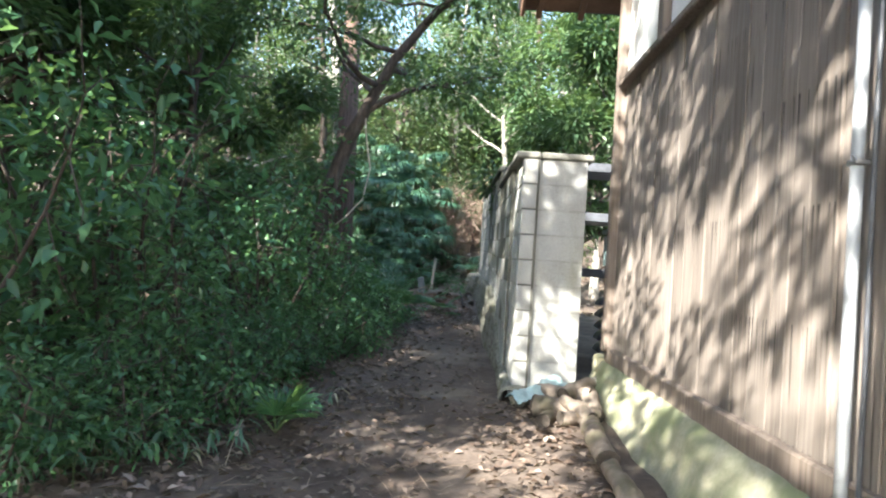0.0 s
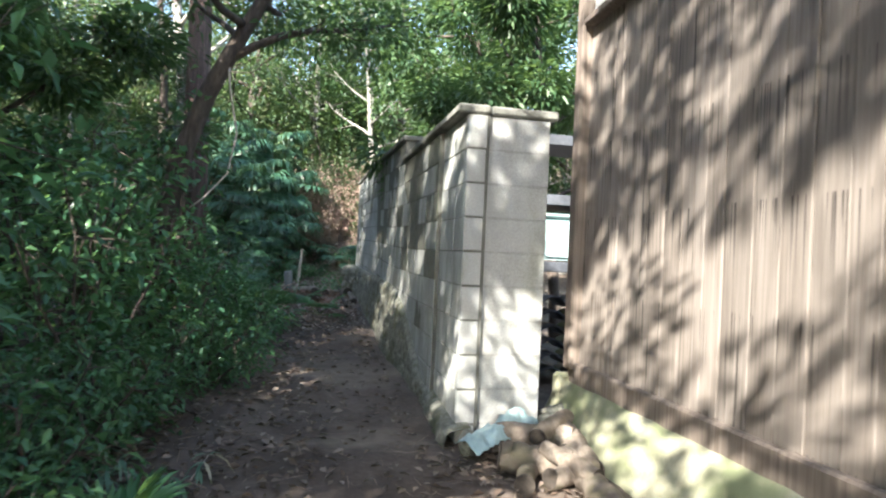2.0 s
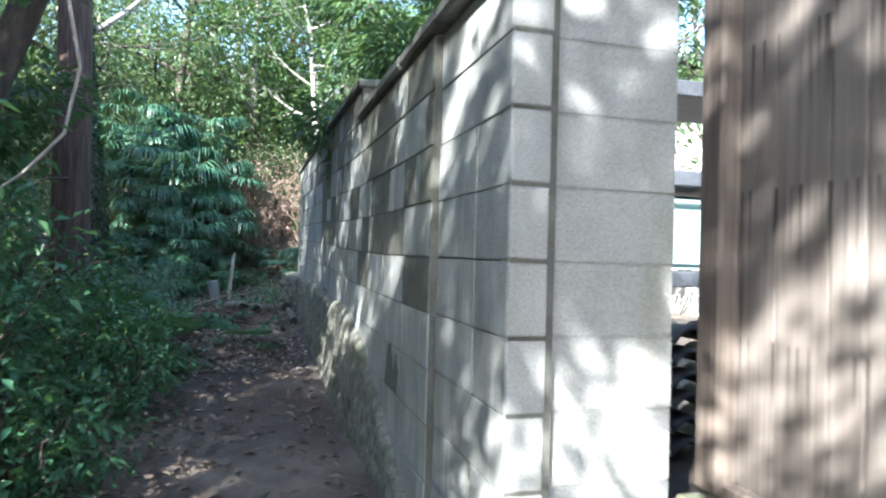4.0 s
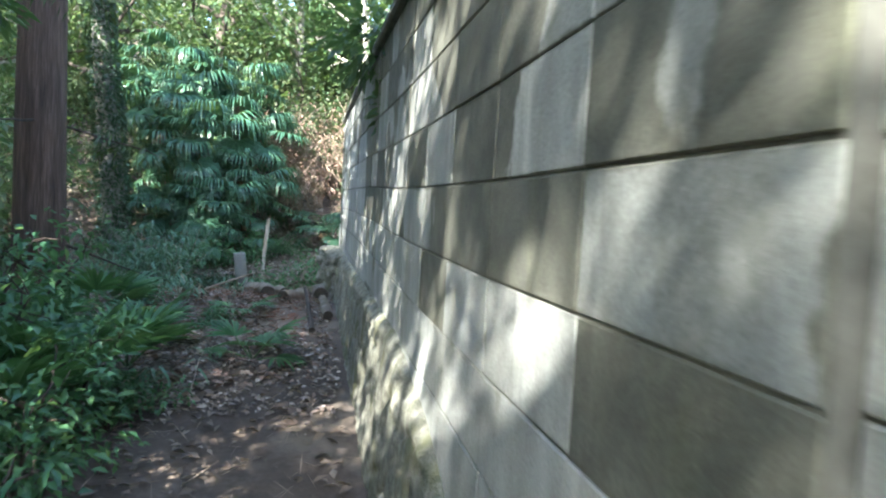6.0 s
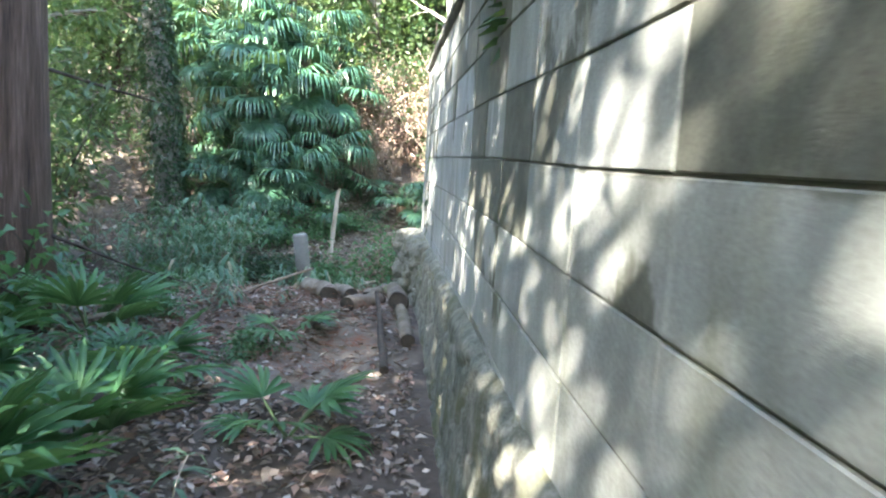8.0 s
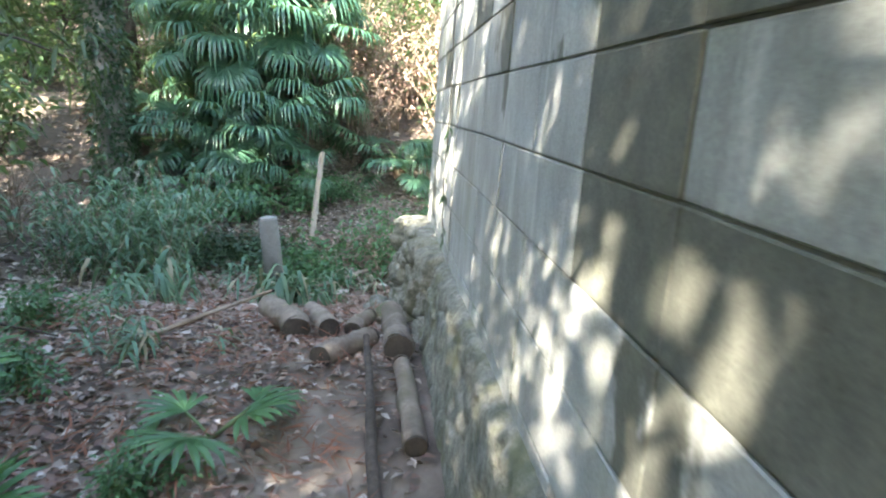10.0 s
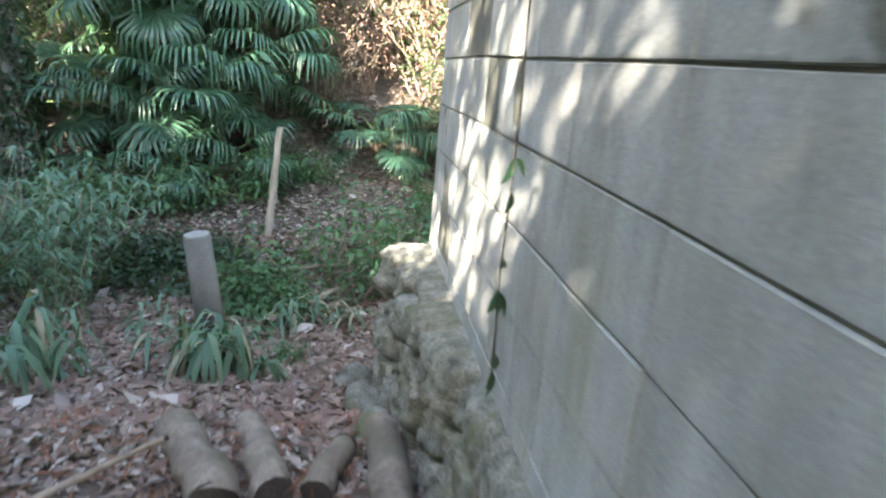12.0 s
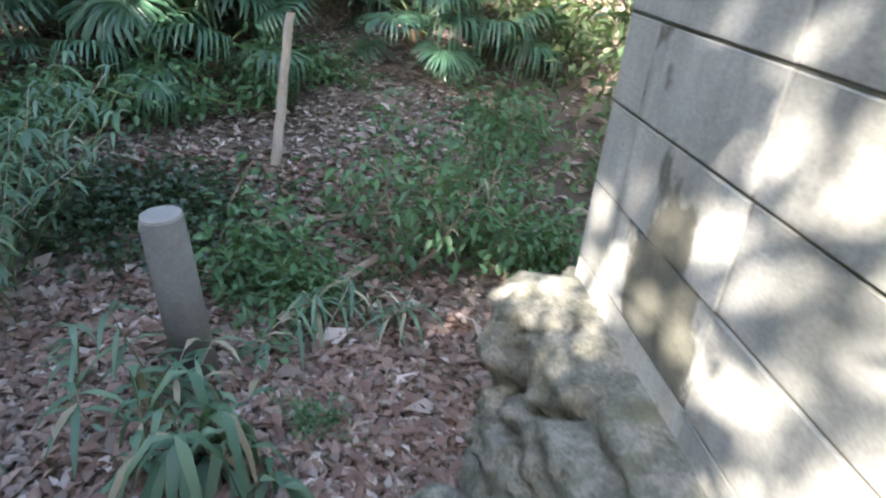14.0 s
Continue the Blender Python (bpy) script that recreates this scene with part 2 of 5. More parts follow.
M_STEEL = surface("pipe_clip_steel", ((0.3, (0.30, 0.30, 0.30)), (0.7, (0.5, 0.5, 0.5))), 8, 60, 0.45, 0.2, 0.002, metal=0.8)
M_SACK = surface("faded_plastic_sack", ((0.3, (0.20, 0.31, 0.32)), (0.7, (0.40, 0.52, 0.52))), 7, 50, 0.5, 0.5, 0.01)
M_DARK = surface("dark_glazed_ware", ((0.3, (0.03, 0.033, 0.04)), (0.7, (0.11, 0.12, 0.14))), 4, 30, 0.45, 0.3)
M_PALEWALL = surface("pale_plaster", ((0.3, (0.55, 0.52, 0.46)), (0.7, (0.7, 0.67, 0.6))), 2, 30, 0.9)
M_FIBRE = surface("palm_fibre", ((0.3, (0.06, 0.04, 0.025)), (0.7, (0.18, 0.13, 0.085))), 8, 60, 0.95, 1.0, 0.02)
M_PETIOLE = surface("palm_petiole", ((0.3, (0.06, 0.10, 0.035)), (0.7, (0.13, 0.19, 0.07))), 5, 40, 0.5)
L_SHRUB = leaf_material("glossy_evergreen_leaf", (0.033, 0.098, 0.052), (0.063, 0.172, 0.085), (0.145, 0.285, 0.12), 0.34, 0.46)
L_CROWN = leaf_material("broadleaf_crown_leaf", (0.0291, 0.065, 0.0314), (0.0582, 0.118, 0.0538), (0.134, 0.202, 0.0896), 0.38, 0.42)
# lighter leaf for the slope: its sunlight is partly put into the colour
L_SUNNY = leaf_material("sunlit_yellow_green_leaf", (0.035, 0.075, 0.038), (0.08, 0.135, 0.065), (0.235, 0.27, 0.14), 0.42, 0.4)
L_PALM = leaf_material("fan_palm_leaf", (0.026, 0.075, 0.046), (0.052, 0.135, 0.084), (0.135, 0.235, 0.15), 0.34, 0.3)
L_YOUNGPALM = leaf_material("young_palm_leaf", (0.035, 0.105, 0.045), (0.06, 0.165, 0.065), (0.12, 0.25, 0.10), 0.36, 0.35)
L_SASA = leaf_material("bamboo_leaf", (0.0456, 0.108, 0.072), (0.09, 0.186, 0.12), (0.204, 0.3, 0.192), 0.45, 0.3)
L_DRYSASA = leaf_material("dry_bamboo_leaf", (0.20, 0.16, 0.10), (0.32, 0.28, 0.19), (0.46, 0.42, 0.31), 0.6, 0.25)
L_IVY = leaf_material("ivy_leaf", (0.012, 0.035, 0.016), (0.024, 0.062, 0.028), (0.055, 0.10, 0.045), 0.35, 0.2)
L_HERB = leaf_material("fresh_herb_leaf", (0.0345, 0.0978, 0.046), (0.0667, 0.167, 0.0759), (0.127, 0.253, 0.115), 0.42, 0.35)
L_CEDAR = leaf_material("cedar_spray", (0.022, 0.042, 0.015), (0.042, 0.072, 0.024), (0.085, 0.11, 0.04), 0.55, 0.2)
L_LITTER = leaf_material("fallen_leaf", (0.11, 0.0748, 0.0605), (0.264, 0.204, 0.171), (0.638, 0.561, 0.506), 0.6, 0.12, 2.5)
L_DARKLITTER = leaf_material("dark_fallen_leaf", (0.05, 0.032, 0.024), (0.115, 0.08, 0.06), (0.30, 0.24, 0.195), 0.6, 0.1, 2.5)
L_REDLITTER = leaf_material("fallen_red_brown_leaf", (0.10, 0.05, 0.038), (0.20, 0.12, 0.092), (0.38, 0.27, 0.22), 0.65, 0.1, 2.5)


# ---- makers ----
def part(name, bm, material, parent=None, label="", smooth=False):
    me = bm if isinstance(bm, bpy.types.Mesh) else bpy.data.meshes.new(name)
    if me is not bm:
        bm.to_mesh(me)
        bm.free()
        if smooth:
            me.polygons.foreach_set("use_smooth", np.ones(len(me.polygons), dtype=bool))
    if material and not me.materials:
        me.materials.append(material)
    ob = new(name, me)
    ob.parent = parent
    if label:
        ob["label"] = label
    return ob


def thing(name, at, label, category, group="", kind=""):
    ob = new(name)
    ob.empty_display_size = 0.1
    ob.location = at
    return tagged(ob, label, category, group, kind)


def raw_mesh(name, verts, tris, material=None, smooth=False):
    """A mesh from arrays of corners and triangles or quads."""
    me = bpy.data.meshes.new(name)
    n, k = tris.shape
    me.vertices.add(len(verts))
    me.vertices.foreach_set("co", np.asarray(verts, dtype=np.float32).ravel())
    me.loops.add(n * k)
    me.loops.foreach_set("vertex_index", tris.ravel().astype(np.int32))
    me.polygons.add(n)
    me.polygons.foreach_set("loop_start", np.arange(0, n * k, k, dtype=np.int32))
    if smooth:
        me.polygons.foreach_set("use_smooth", np.ones(n, dtype=bool))
    me.update(calc_edges=True)
    if material:
        me.materials.append(material)
    return me


def chamfer_box(sx, sy, sz, bevel=0.006, segs=1):
    bm = bmesh.new()
    bmesh.ops.create_cube(bm, size=1, matrix=Matrix.Diagonal((sx, sy, sz, 1)))
    if bevel:
        bmesh.ops.bevel(bm, geom=bm.edges[:], offset=bevel, segments=segs, affect="EDGES")
    return bm


def moved(bm, m):
    bmesh.ops.transform(bm, matrix=m, verts=bm.verts)
    return bm


def roughen(bm, amount, scale, seed=0.0):
    for v in bm.verts:
        v.co += noise.noise_vector(v.co * scale + Vector((seed, seed * 1.7, -seed))) * amount
    return bm


def unit(a):
    return a / np.maximum(np.linalg.norm(a, axis=-1, keepdims=True), 1e-9)


def tube_arrays(pts, radii, sides=7, cap=True):
    pts = np.asarray(pts, float)
    n = len(pts)
    tan = unit(np.gradient(pts, axis=0))
    ref = np.array([0.0, 0.0, 1.0]) if abs(tan[:, 2]).mean() < 0.8 else np.array([1.0, 0.0, 0.0])
    u = unit(np.cross(tan, ref))
    w = np.cross(tan, u)
    ang = np.arange(sides) * 2 * np.pi / sides
    r = np.asarray(radii, float)[:, None, None]
    ring = pts[:, None] + r * (u[:, None] * np.cos(ang)[None, :, None] + w[:, None] * np.sin(ang)[None, :, None])
    v = ring.reshape(-1, 3)
    i, j = np.meshgrid(np.arange(n - 1), np.arange(sides), indexing="ij")
    a, b = i * sides + j, i * sides + (j + 1) % sides
    q = np.stack([a, b, b + sides, a + sides], -1).reshape(-1, 4)
    t = np.concatenate([q[:, [0, 1, 2]], q[:, [0, 2, 3]]])
    if cap:
        v = np.vstack([v, pts[:1], pts[-1:]])
        k = np.arange(sides)
        t = np.vstack([t, np.stack([(k + 1) % sides, k, np.full(sides, n * sides)], -1),
                       np.stack([(n - 1) * sides + k, (n - 1) * sides + (k + 1) % sides, np.full(sides, n * sides + 1)], -1)])
    return v, t


def join_arrays(pieces):
    vs, ts, base = [], [], 0
    for v, t in pieces:
        vs.append(v)
        ts.append(t + base)
        base += len(v)
    return np.vstack(vs), np.vstack(ts)


def tubes_mesh(name, lines, material, sides=7):
    v, t = join_arrays([tube_arrays(p, r, sides) for p, r in lines])
    return raw_mesh(name, v, t, material, True)


def leaf_arrays(rng, P, D, L, W, droop=0.15, fold=0.25):
    """A folded blade of two triangles at each point P along D."""
    n = len(P)
    D = unit(D)
    S = unit(np.cross(D, rng.normal(0, 0.35, (n, 3)) + [0, 0, 1.0]))
    N = np.cross(S, D)
    L, W = np.broadcast_to(L, n)[:, None], np.broadcast_to(W, n)[:, None]
    tip = P + D * L - np.array([0, 0, 1.0]) * L * droop
    mid = P + D * L * 0.45 + N * W * fold
    v = np.stack([P, mid + S * W * 0.5, tip, mid - S * W * 0.5], 1).reshape(-1, 3)
    k = np.arange(n)[:, None] * 4
    t = np.concatenate([k + [0, 1, 2], k + [0, 2, 3]], 1).reshape(-1, 3)
    return v, t


def leaves_mesh(name, rng, P, D, L, W, material, droop=0.15, fold=0.25):
    v, t = leaf_arrays(rng, P, D, L, W, droop, fold)
    return raw_mesh(name, v, t, material)


def branch_line(rng, a, d, length, r0, r1, n=6, wobble=0.12, lift=0.0):
    pts, p, d = [np.array(a, float)], np.array(a, float), unit(np.array(d, float))
    for i in range(n):
        d = unit(d + rng.normal(0, wobble, 3) + np.array([0, 0, lift]))
        p = p + d * length / n
        pts.append(p)
    return np.array(pts), np.linspace(r0, r1, n + 1)


def clump_points(rng, centres, per, spread, out_from=None):
    c = np.repeat(np.asarray(centres), per, axis=0)
    off = unit(rng.normal(0, 1, (len(c), 3))) * (1.75 * rng.random((len(c), 1)) ** 0.4) * spread
    d = off + rng.normal(0, 0.35, off.shape) * np.mean(spread)
    d[:, 2] -= 0.25 * np.mean(spread)
    return c + off, d


def broad_tree(rng, height, radius, clear, crown_r, limbs, per, leaf, leaf_mat, bark, trunk_line=None, spread=0.28, name="tree", label="", at=(0, 0, 0), group="", low=0.0, dense=0.6):
    """An evergreen broadleaf tree: trunk, limbs and a crown of small leaves."""
    root = thing(name, at, label, "tree", group)
    if trunk_line is None:
        tp, tr = branch_line(rng, (0, 0, -0.25), (0, 0, 1), height * 0.92 + 0.25, radius, radius * 0.22, 9, 0.09, 0.05)
    else:
        tp, tr = trunk_line
    tr = np.array(tr, float)
    tr[0] *= 1.35
    part("trunk", tubes_mesh("trunk", [(tp, tr)], bark, 10), None, root)
    ends = []
    for k in range(limbs):
        f = clear + (0.97 - clear) * (k + rng.uniform(0, 0.8)) / limbs
        x = f * (len(tp) - 1)
        i = min(int(x), len(tp) - 2)
        p = tp[i] + (tp[i + 1] - tp[i]) * (x - i)
        r = tr[i] * 0.55
        ang = k * 2.4 + rng.uniform(-0.5, 0.5)
        ln = crown_r * (1.0 - 0.55 * (f - clear) / (1 - clear)) * rng.uniform(0.75, 1.15)
        d = (math.cos(ang), math.sin(ang), rng.uniform(0.1, 0.7) - low)
        lp, lr = branch_line(rng, p, d, ln, r, r * 0.25, 6, 0.16, 0.04)
        lines = [(lp, lr)]
        for s in range(5):
            j = rng.integers(2, 7)
            sd = unit(lp[j] - lp[j - 1]) + rng.normal(0, 0.6, 3)
            sp, sr = branch_line(rng, lp[j], sd, ln * rng.uniform(0.25, 0.5), max(r * 0.25, 0.006), 0.003, 4, 0.2, 0.03)
            lines.append((sp, sr))
            ends += [sp[2], sp[-1]]
        ends += [lp[-1], lp[-2], lp[3]]
        part("limb", tubes_mesh("limb", lines, bark, 6), None, root)
    ends.append(tp[-1])
    ends = [e for e in ends if rng.random() < dense]
    P, D = clump_points(rng, ends, per, (spread, spread, spread * 0.7))
    n = len(P)
    part("crown", leaves_mesh("crown", rng, P, D, rng.uniform(0.7, 1.25, n) * leaf, rng.uniform(0.7, 1.2, n) * leaf * 0.45, leaf_mat), None, root)
    return root


def shrub(rng, height, spread_r, stems, per, leaf, leaf_mat, at, label, name="shrub", clump=0.16, group="", narrow=0.45, category="shrub", bark=None):
    root = thing(name, at, label, category, group)
    ends = []
    for s in range(stems):
        ang = s * 2.4 + rng.uniform(-0.4, 0.4)
        lean = rng.uniform(0.1, 1.0) * spread_r
        d = (math.cos(ang) * lean, math.sin(ang) * lean, height * rng.uniform(0.75, 1.05))
        p, r = branch_line(rng, (rng.normal(0, 0.06), rng.normal(0, 0.06), -0.1), d, float(np.linalg.norm(d)), 0.012 + 0.006 * height, 0.004, 7, 0.12)
        lines = [(p, r)]
        for j in range(2, 8):
            for q in range(2):
                sd = unit(p[j] - p[j - 1]) * 0.4 + rng.normal(0, 0.7, 3)
                sp, sr = branch_line(rng, p[j], sd, height * rng.uniform(0.12, 0.26), 0.006, 0.002, 3, 0.2)
                lines.append((sp, sr))
                ends += [sp[-1], sp[2]]
        part("stem", tubes_mesh("stem", lines, bark or M_BARK, 5), None, root)
    P, D = clump_points(rng, ends, per, (clump, clump, clump * 0.75))
    keep = P[:, 2] > 0.02
    P, D = P[keep], D[keep]
    n = len(P)
    part("foliage", leaves_mesh("foliage", rng, P, D, rng.uniform(0.6, 1.25, n) * leaf, rng.uniform(0.7, 1.2, n) * leaf * narrow, leaf_mat), None, root)
    return root


def plant_copy(ob, x, y, turn=0.0, size=1.0, dz=0.0, label=""):
    c = copy_thing(ob, pose(x, y, ground_z(x, y) + dz, 0, 0, turn))
    c.scale = (size, size, size)
    if label:
        c["label"] = label
    return c


# ---- ground ----
LINE_Y = [-60, -10, 0, 3, 5, 7, 9, 10.5, 11.8, 12.7, 13.5, 14.4, 15.4, 17, 18.5, 22, 30, 60, 90, 700]
LINE_Z = [0.0, 0.0, 0.04, 0.08, 0.15, 0.24, 0.33, 0.45, 0.56, 0.52, 0.31, 0.14, 0.10, 0.45, 0.95, 2.3, 5.2, 15.0, 18.0, 18.0]


def ground_z(x, y):
    """Height of the ground: a level path, a low mound, a dip, then a wooded slope."""
    z = float(np.interp(y, LINE_Y, LINE_Z))
    far = max(0.0, min(1.0, (y - 14) / 6))
    if x < -1.0:
        z -= min(0.05 * (-1.0 - x), 0.35) * (1 - far)
    if x > 0.55:
        z += (0.25 - z) * min(1.0, (x - 0.55) / 0.5) * (1 - far) * (1 if y > 5.5 else 0.3)
    z += 0.05 * noise.noise(Vector((x * 0.8, y * 0.8, 0))) + 0.02 * noise.noise(Vector((x * 3.1, y * 3.1, 4)))
    z += 0.008 * noise.noise(Vector((x * 11, y * 11, 9)))
    return z


def build_ground():
    xs = np.concatenate([np.linspace(-500, -30, 8), np.linspace(-25, -5, 14), np.arange(-4.6, 2.2, 0.08), np.linspace(2.6, 25, 14), np.linspace(40, 500, 7)])
    ys = np.concatenate([np.linspace(-400, -30, 6), np.linspace(-20, 0, 12), np.arange(0.6, 19.0, 0.09), np.linspace(19.5, 60, 40), np.linspace(75, 700, 8)])
    v = np.array([(x, y, ground_z(x, y)) for y in ys for x in xs])
    nx, ny = len(xs), len(ys)
    i, j = np.meshgrid(np.arange(ny - 1), np.arange(nx - 1), indexing="ij")
    a = i * nx + j
    q = np.stack([a, a + 1, a + 1 + nx, a + nx], -1).reshape(-1, 4)
    g = part("ground", raw_mesh("ground", v, q, M_SOIL, True), None)
    tagged(g, "dark brown forest soil path with fallen leaves", "ground", kind="structure")


build_ground()


# ---- house ----
HX, HY0, HY1 = 1.26, -3.2, 5.45      # face of the boarding, its ends
SILL, FOOT = 2.70, 0.56


def build_house():
    house = thing("house", (HX, 1.0, 0.0), "old timber house with weathered vertical plank boarding on a mossy plinth", "house")
    inv = Matrix.Translation((-HX, -1.0, 0.0))

    def put(name, bm, m, mat, label="", parent=house):
        return part(name, moved(bm, inv @ m), mat, parent, label)

    # solid wall behind the boarding, and the far end wall
    put("wall", chamfer_box(0.10, HY1 - HY0 - 0.04, 3.6, 0), pose(HX + 0.10, (HY0 + HY1) / 2, 1.9), M_FRAME_WOOD)
    put("wall", chamfer_box(4.0, 0.10, 3.6, 0), pose(HX + 2.16, HY1 - 0.09, 1.9), M_FRAME_WOOD, "dark weathered end wall")
    # sill beam, corner post, mid posts and the long ground sill
    put("ground_sill", chamfer_box(0.06, HY1 - HY0, 0.13, 0.01), pose(HX - 0.005, (HY0 + HY1) / 2, FOOT - 0.02), M_FRAME_WOOD, "weathered timber ground sill")
    put("window_sill", chamfer_box(0.12, HY1 - HY0 - 0.1, 0.05, 0.008), pose(HX - 0.01, (HY0 + HY1) / 2 - 0.06, SILL + 0.01), M_FRAME_WOOD, "narrow weathered timber sill")
    put("corner_post", chamfer_box(0.11, 0.11, 3.2, 0.012), pose(HX - 0.004, HY1 - 0.03, FOOT + 1.6), M_FRAME_WOOD)
    for y in (4.32, 2.45, 0.6, -1.3):
        put("window_post", chamfer_box(0.10, 0.10, 1.0, 0.008), pose(HX - 0.002, y, SILL + 0.52), M_FRAME_WOOD)
    edges = (HY1 - 0.09, 4.37, 4.27, 2.50, 2.40, 0.65, 0.55, -1.25)
    for a, b in zip(edges[::2], edges[1::2]):
        w = put("window", chamfer_box(0.012, a - b - 0.01, 0.95, 0), pose(HX + 0.012, (a + b) / 2, SILL + 0.52), M_WHITE, "pale frosted window panel")
        put("frame", chamfer_box(0.03, a - b - 0.01, 0.035, 0.004), pose(HX + 0.002, (a + b) / 2, SILL + 0.98), M_FRAME_WOOD, "", w)
    # eave with rafters over the path, roof above
    tilt = 24
    eave_y, eave_z = 6.15, 3.56
    slope = Matrix.Translation((HX + 1.7, eave_y, eave_z)) @ pose(0, 0, 0, -tilt, 0, 0)
    put("eave_board", chamfer_box(5.0, 7.0, 0.025, 0.004), slope @ pose(0, -3.5, 0.055), M_EAVE, "brown eave boards")
    for k in range(13):
        put("rafter", chamfer_box(0.05, 7.0, 0.07, 0.006), slope @ pose(-2.36 + k * 0.39, -3.46, 0.005), M_EAVE)
    put("verge_board", chamfer_box(0.03, 7.0, 0.16, 0.004), slope @ pose(-2.515, -3.5, 0.03), M_EAVE)
    put("gable_wall", chamfer_box(0.08, 7.6, 2.2, 0), pose(HX + 0.11, 1.0, 4.5), M_FRAME_WOOD)
    roof = put("roof", chamfer_box(5.1, 7.1, 0.05, 0.01), slope @ pose(0, -3.5, 0.10), M_ROOF, "dark grey tiled roof")
    c, r = tube_arrays(((0, -3.55, 0), (0, 3.55, 0)), (0.05, 0.05), 8)
    me = raw_mesh("tile_row", c, r, M_ROOF, True)
    for k in range(18):
        row = part("tile_row", me, None, roof)
        row.matrix_local = inv @ slope @ pose(-2.45 + k * 0.288, -3.5, 0.14)
    # plinth
    n, rows = 120, 9
    vs = []
    for i in range(n):
        y = HY0 + (HY1 + 0.08 - HY0) * i / (n - 1)
        for j in range(rows):
            f = j / (rows - 1)
            d = 0.035 * noise.noise(Vector((y * 2.2, f * 2.0, 3))) + 0.015 * noise.noise(Vector((y * 9, f * 7, 1)))
            x = HX - 0.05 - 0.27 * f ** 0.8 + d
            vs.append((x - HX, y - 1.0, FOOT - 0.07 - f * 0.72 + d * 0.5))
    for i in range(n):
        y = HY0 + (HY1 + 0.08 - HY0) * i / (n - 1)
        vs.append((0.3, y - 1.0, FOOT - 0.07))
    i, j = np.meshgrid(np.arange(n - 1), np.arange(rows - 1), indexing="ij")
    a = i * rows + j
    q = np.stack([a, a + 1, a + 1 + rows, a + rows], -1).reshape(-1, 4)
    k = np.arange(n - 1)
    top = np.stack([n * rows + k, k * rows, (k + 1) * rows, n * rows + k + 1], -1)
    q = np.vstack([q, top])
    part("plinth", raw_mesh("plinth", np.array(vs), q, M_PLINTH, True), None, house, "green mossy sloping mortar plinth")
    put("plinth_end", chamfer_box(0.34, 0.10, 0.5, 0.02), pose(HX + 0.06, HY1 + 0.02, 0.28), M_PLINTH)
    # boarding, plank by plank
    rng = np.random.default_rng(5)
    shapes = {}
    y = HY1 - 0.085
    while y > HY0 + 0.1:
        w = (0.105, 0.13, 0.155, 0.185)[rng.integers(0, 4)]
        if w not in shapes:
            me = bpy.data.meshes.new("plank")
            bm = chamfer_box(0.018, w - 0.005, SILL - FOOT - 0.05, 0.003)
            bm.to_mesh(me)
            bm.free()
            me.materials.append(M_PLANK)
            shapes[w] = me
        ob = new("plank", shapes[w])
        ob.parent = house
        ob.location = (0.012 + rng.uniform(-0.004, 0.003), y - w / 2 - 1.0, (SILL + FOOT) / 2 + 0.015 + rng.uniform(-0.006, 0.006))
        ob.rotation_euler = (rng.normal(0, 0.0012), 0, rng.normal(0, 0.008))
        y -= w
    return house


build_house()


def build_downpipe():
    dp = thing("downpipe", (HX - 0.07, 2.04, 0.1), "pale grey plastic downpipe strapped to the plank wall", "pipe")
    part("pipe", tubes_mesh("pipe", [(np.array([(0, 0, 0), (0, 0, 1.2), (0, 0, 3.3)]), [0.019] * 3)], M_PIPE, 12), None, dp)
    part("cable", tubes_mesh("cable", [(np.array([(0.02, -0.055, 0.0), (0.018, -0.06, 0.8), (0.02, -0.05, 1.5), (0.02, -0.06, 3.2)]), [0.008] * 4)], M_DARK, 6), None, dp, "thin black cable")
    for z in (0.42, 1.48, 2.4):
        b = moved(chamfer_box(0.05, 0.056, 0.018, 0.004), pose(0.005, 0, z))
        cl = part("clip", b, M_STEEL, dp, "steel pipe clip")
        part("wire_end", tubes_mesh("wire_end", [(np.array([(-0.03, -0.03, z), (-0.05, -0.06, z + 0.012), (-0.04, -0.09, z - 0.01)]), [0.003] * 3)], M_STEEL, 5), None, cl)


build_downpipe()

# ---- block wall ----
WX = 0.44                            # face of the wall towards the path
COURSE, TOP0 = 0.2, 2.06
JOINT_Y = 5.31
STEP_Y = 7.69
WALL_END = 13.70
JOINTS = (JOINT_Y - 0.06, 5.52, 5.94, 6.39, 6.85, 7.27, STEP_Y, 8.12, 8.54, 8.95, 9.35, 9.75, 10.15, 10.55, 10.96, 11.38, 11.80, 12.22, 12.65, 13.07, 13.53, WALL_END)


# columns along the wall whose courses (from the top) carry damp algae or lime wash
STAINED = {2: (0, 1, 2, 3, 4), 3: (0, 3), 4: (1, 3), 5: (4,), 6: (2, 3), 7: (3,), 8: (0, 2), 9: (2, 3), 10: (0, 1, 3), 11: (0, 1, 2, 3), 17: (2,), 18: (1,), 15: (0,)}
CLEAN = {2: (5,), 3: (2,), 5: (1, 2), 6: (1,), 7: (2,), 9: (1,), 10: (2,), 12: (1, 2, 3), 13: (1, 2, 3), 14: (2, 3), 15: (2, 3), 16: (1, 2), 18: (2, 3), 19: (1, 2, 3), 20: (-1, 0, 1, 2, 3)}


def footing_top(y):
    return float(np.interp(y, (5.2, 6.2, 7.4, 8.2, 14), (0.26, 0.34, 0.80, 0.93, 1.01)))


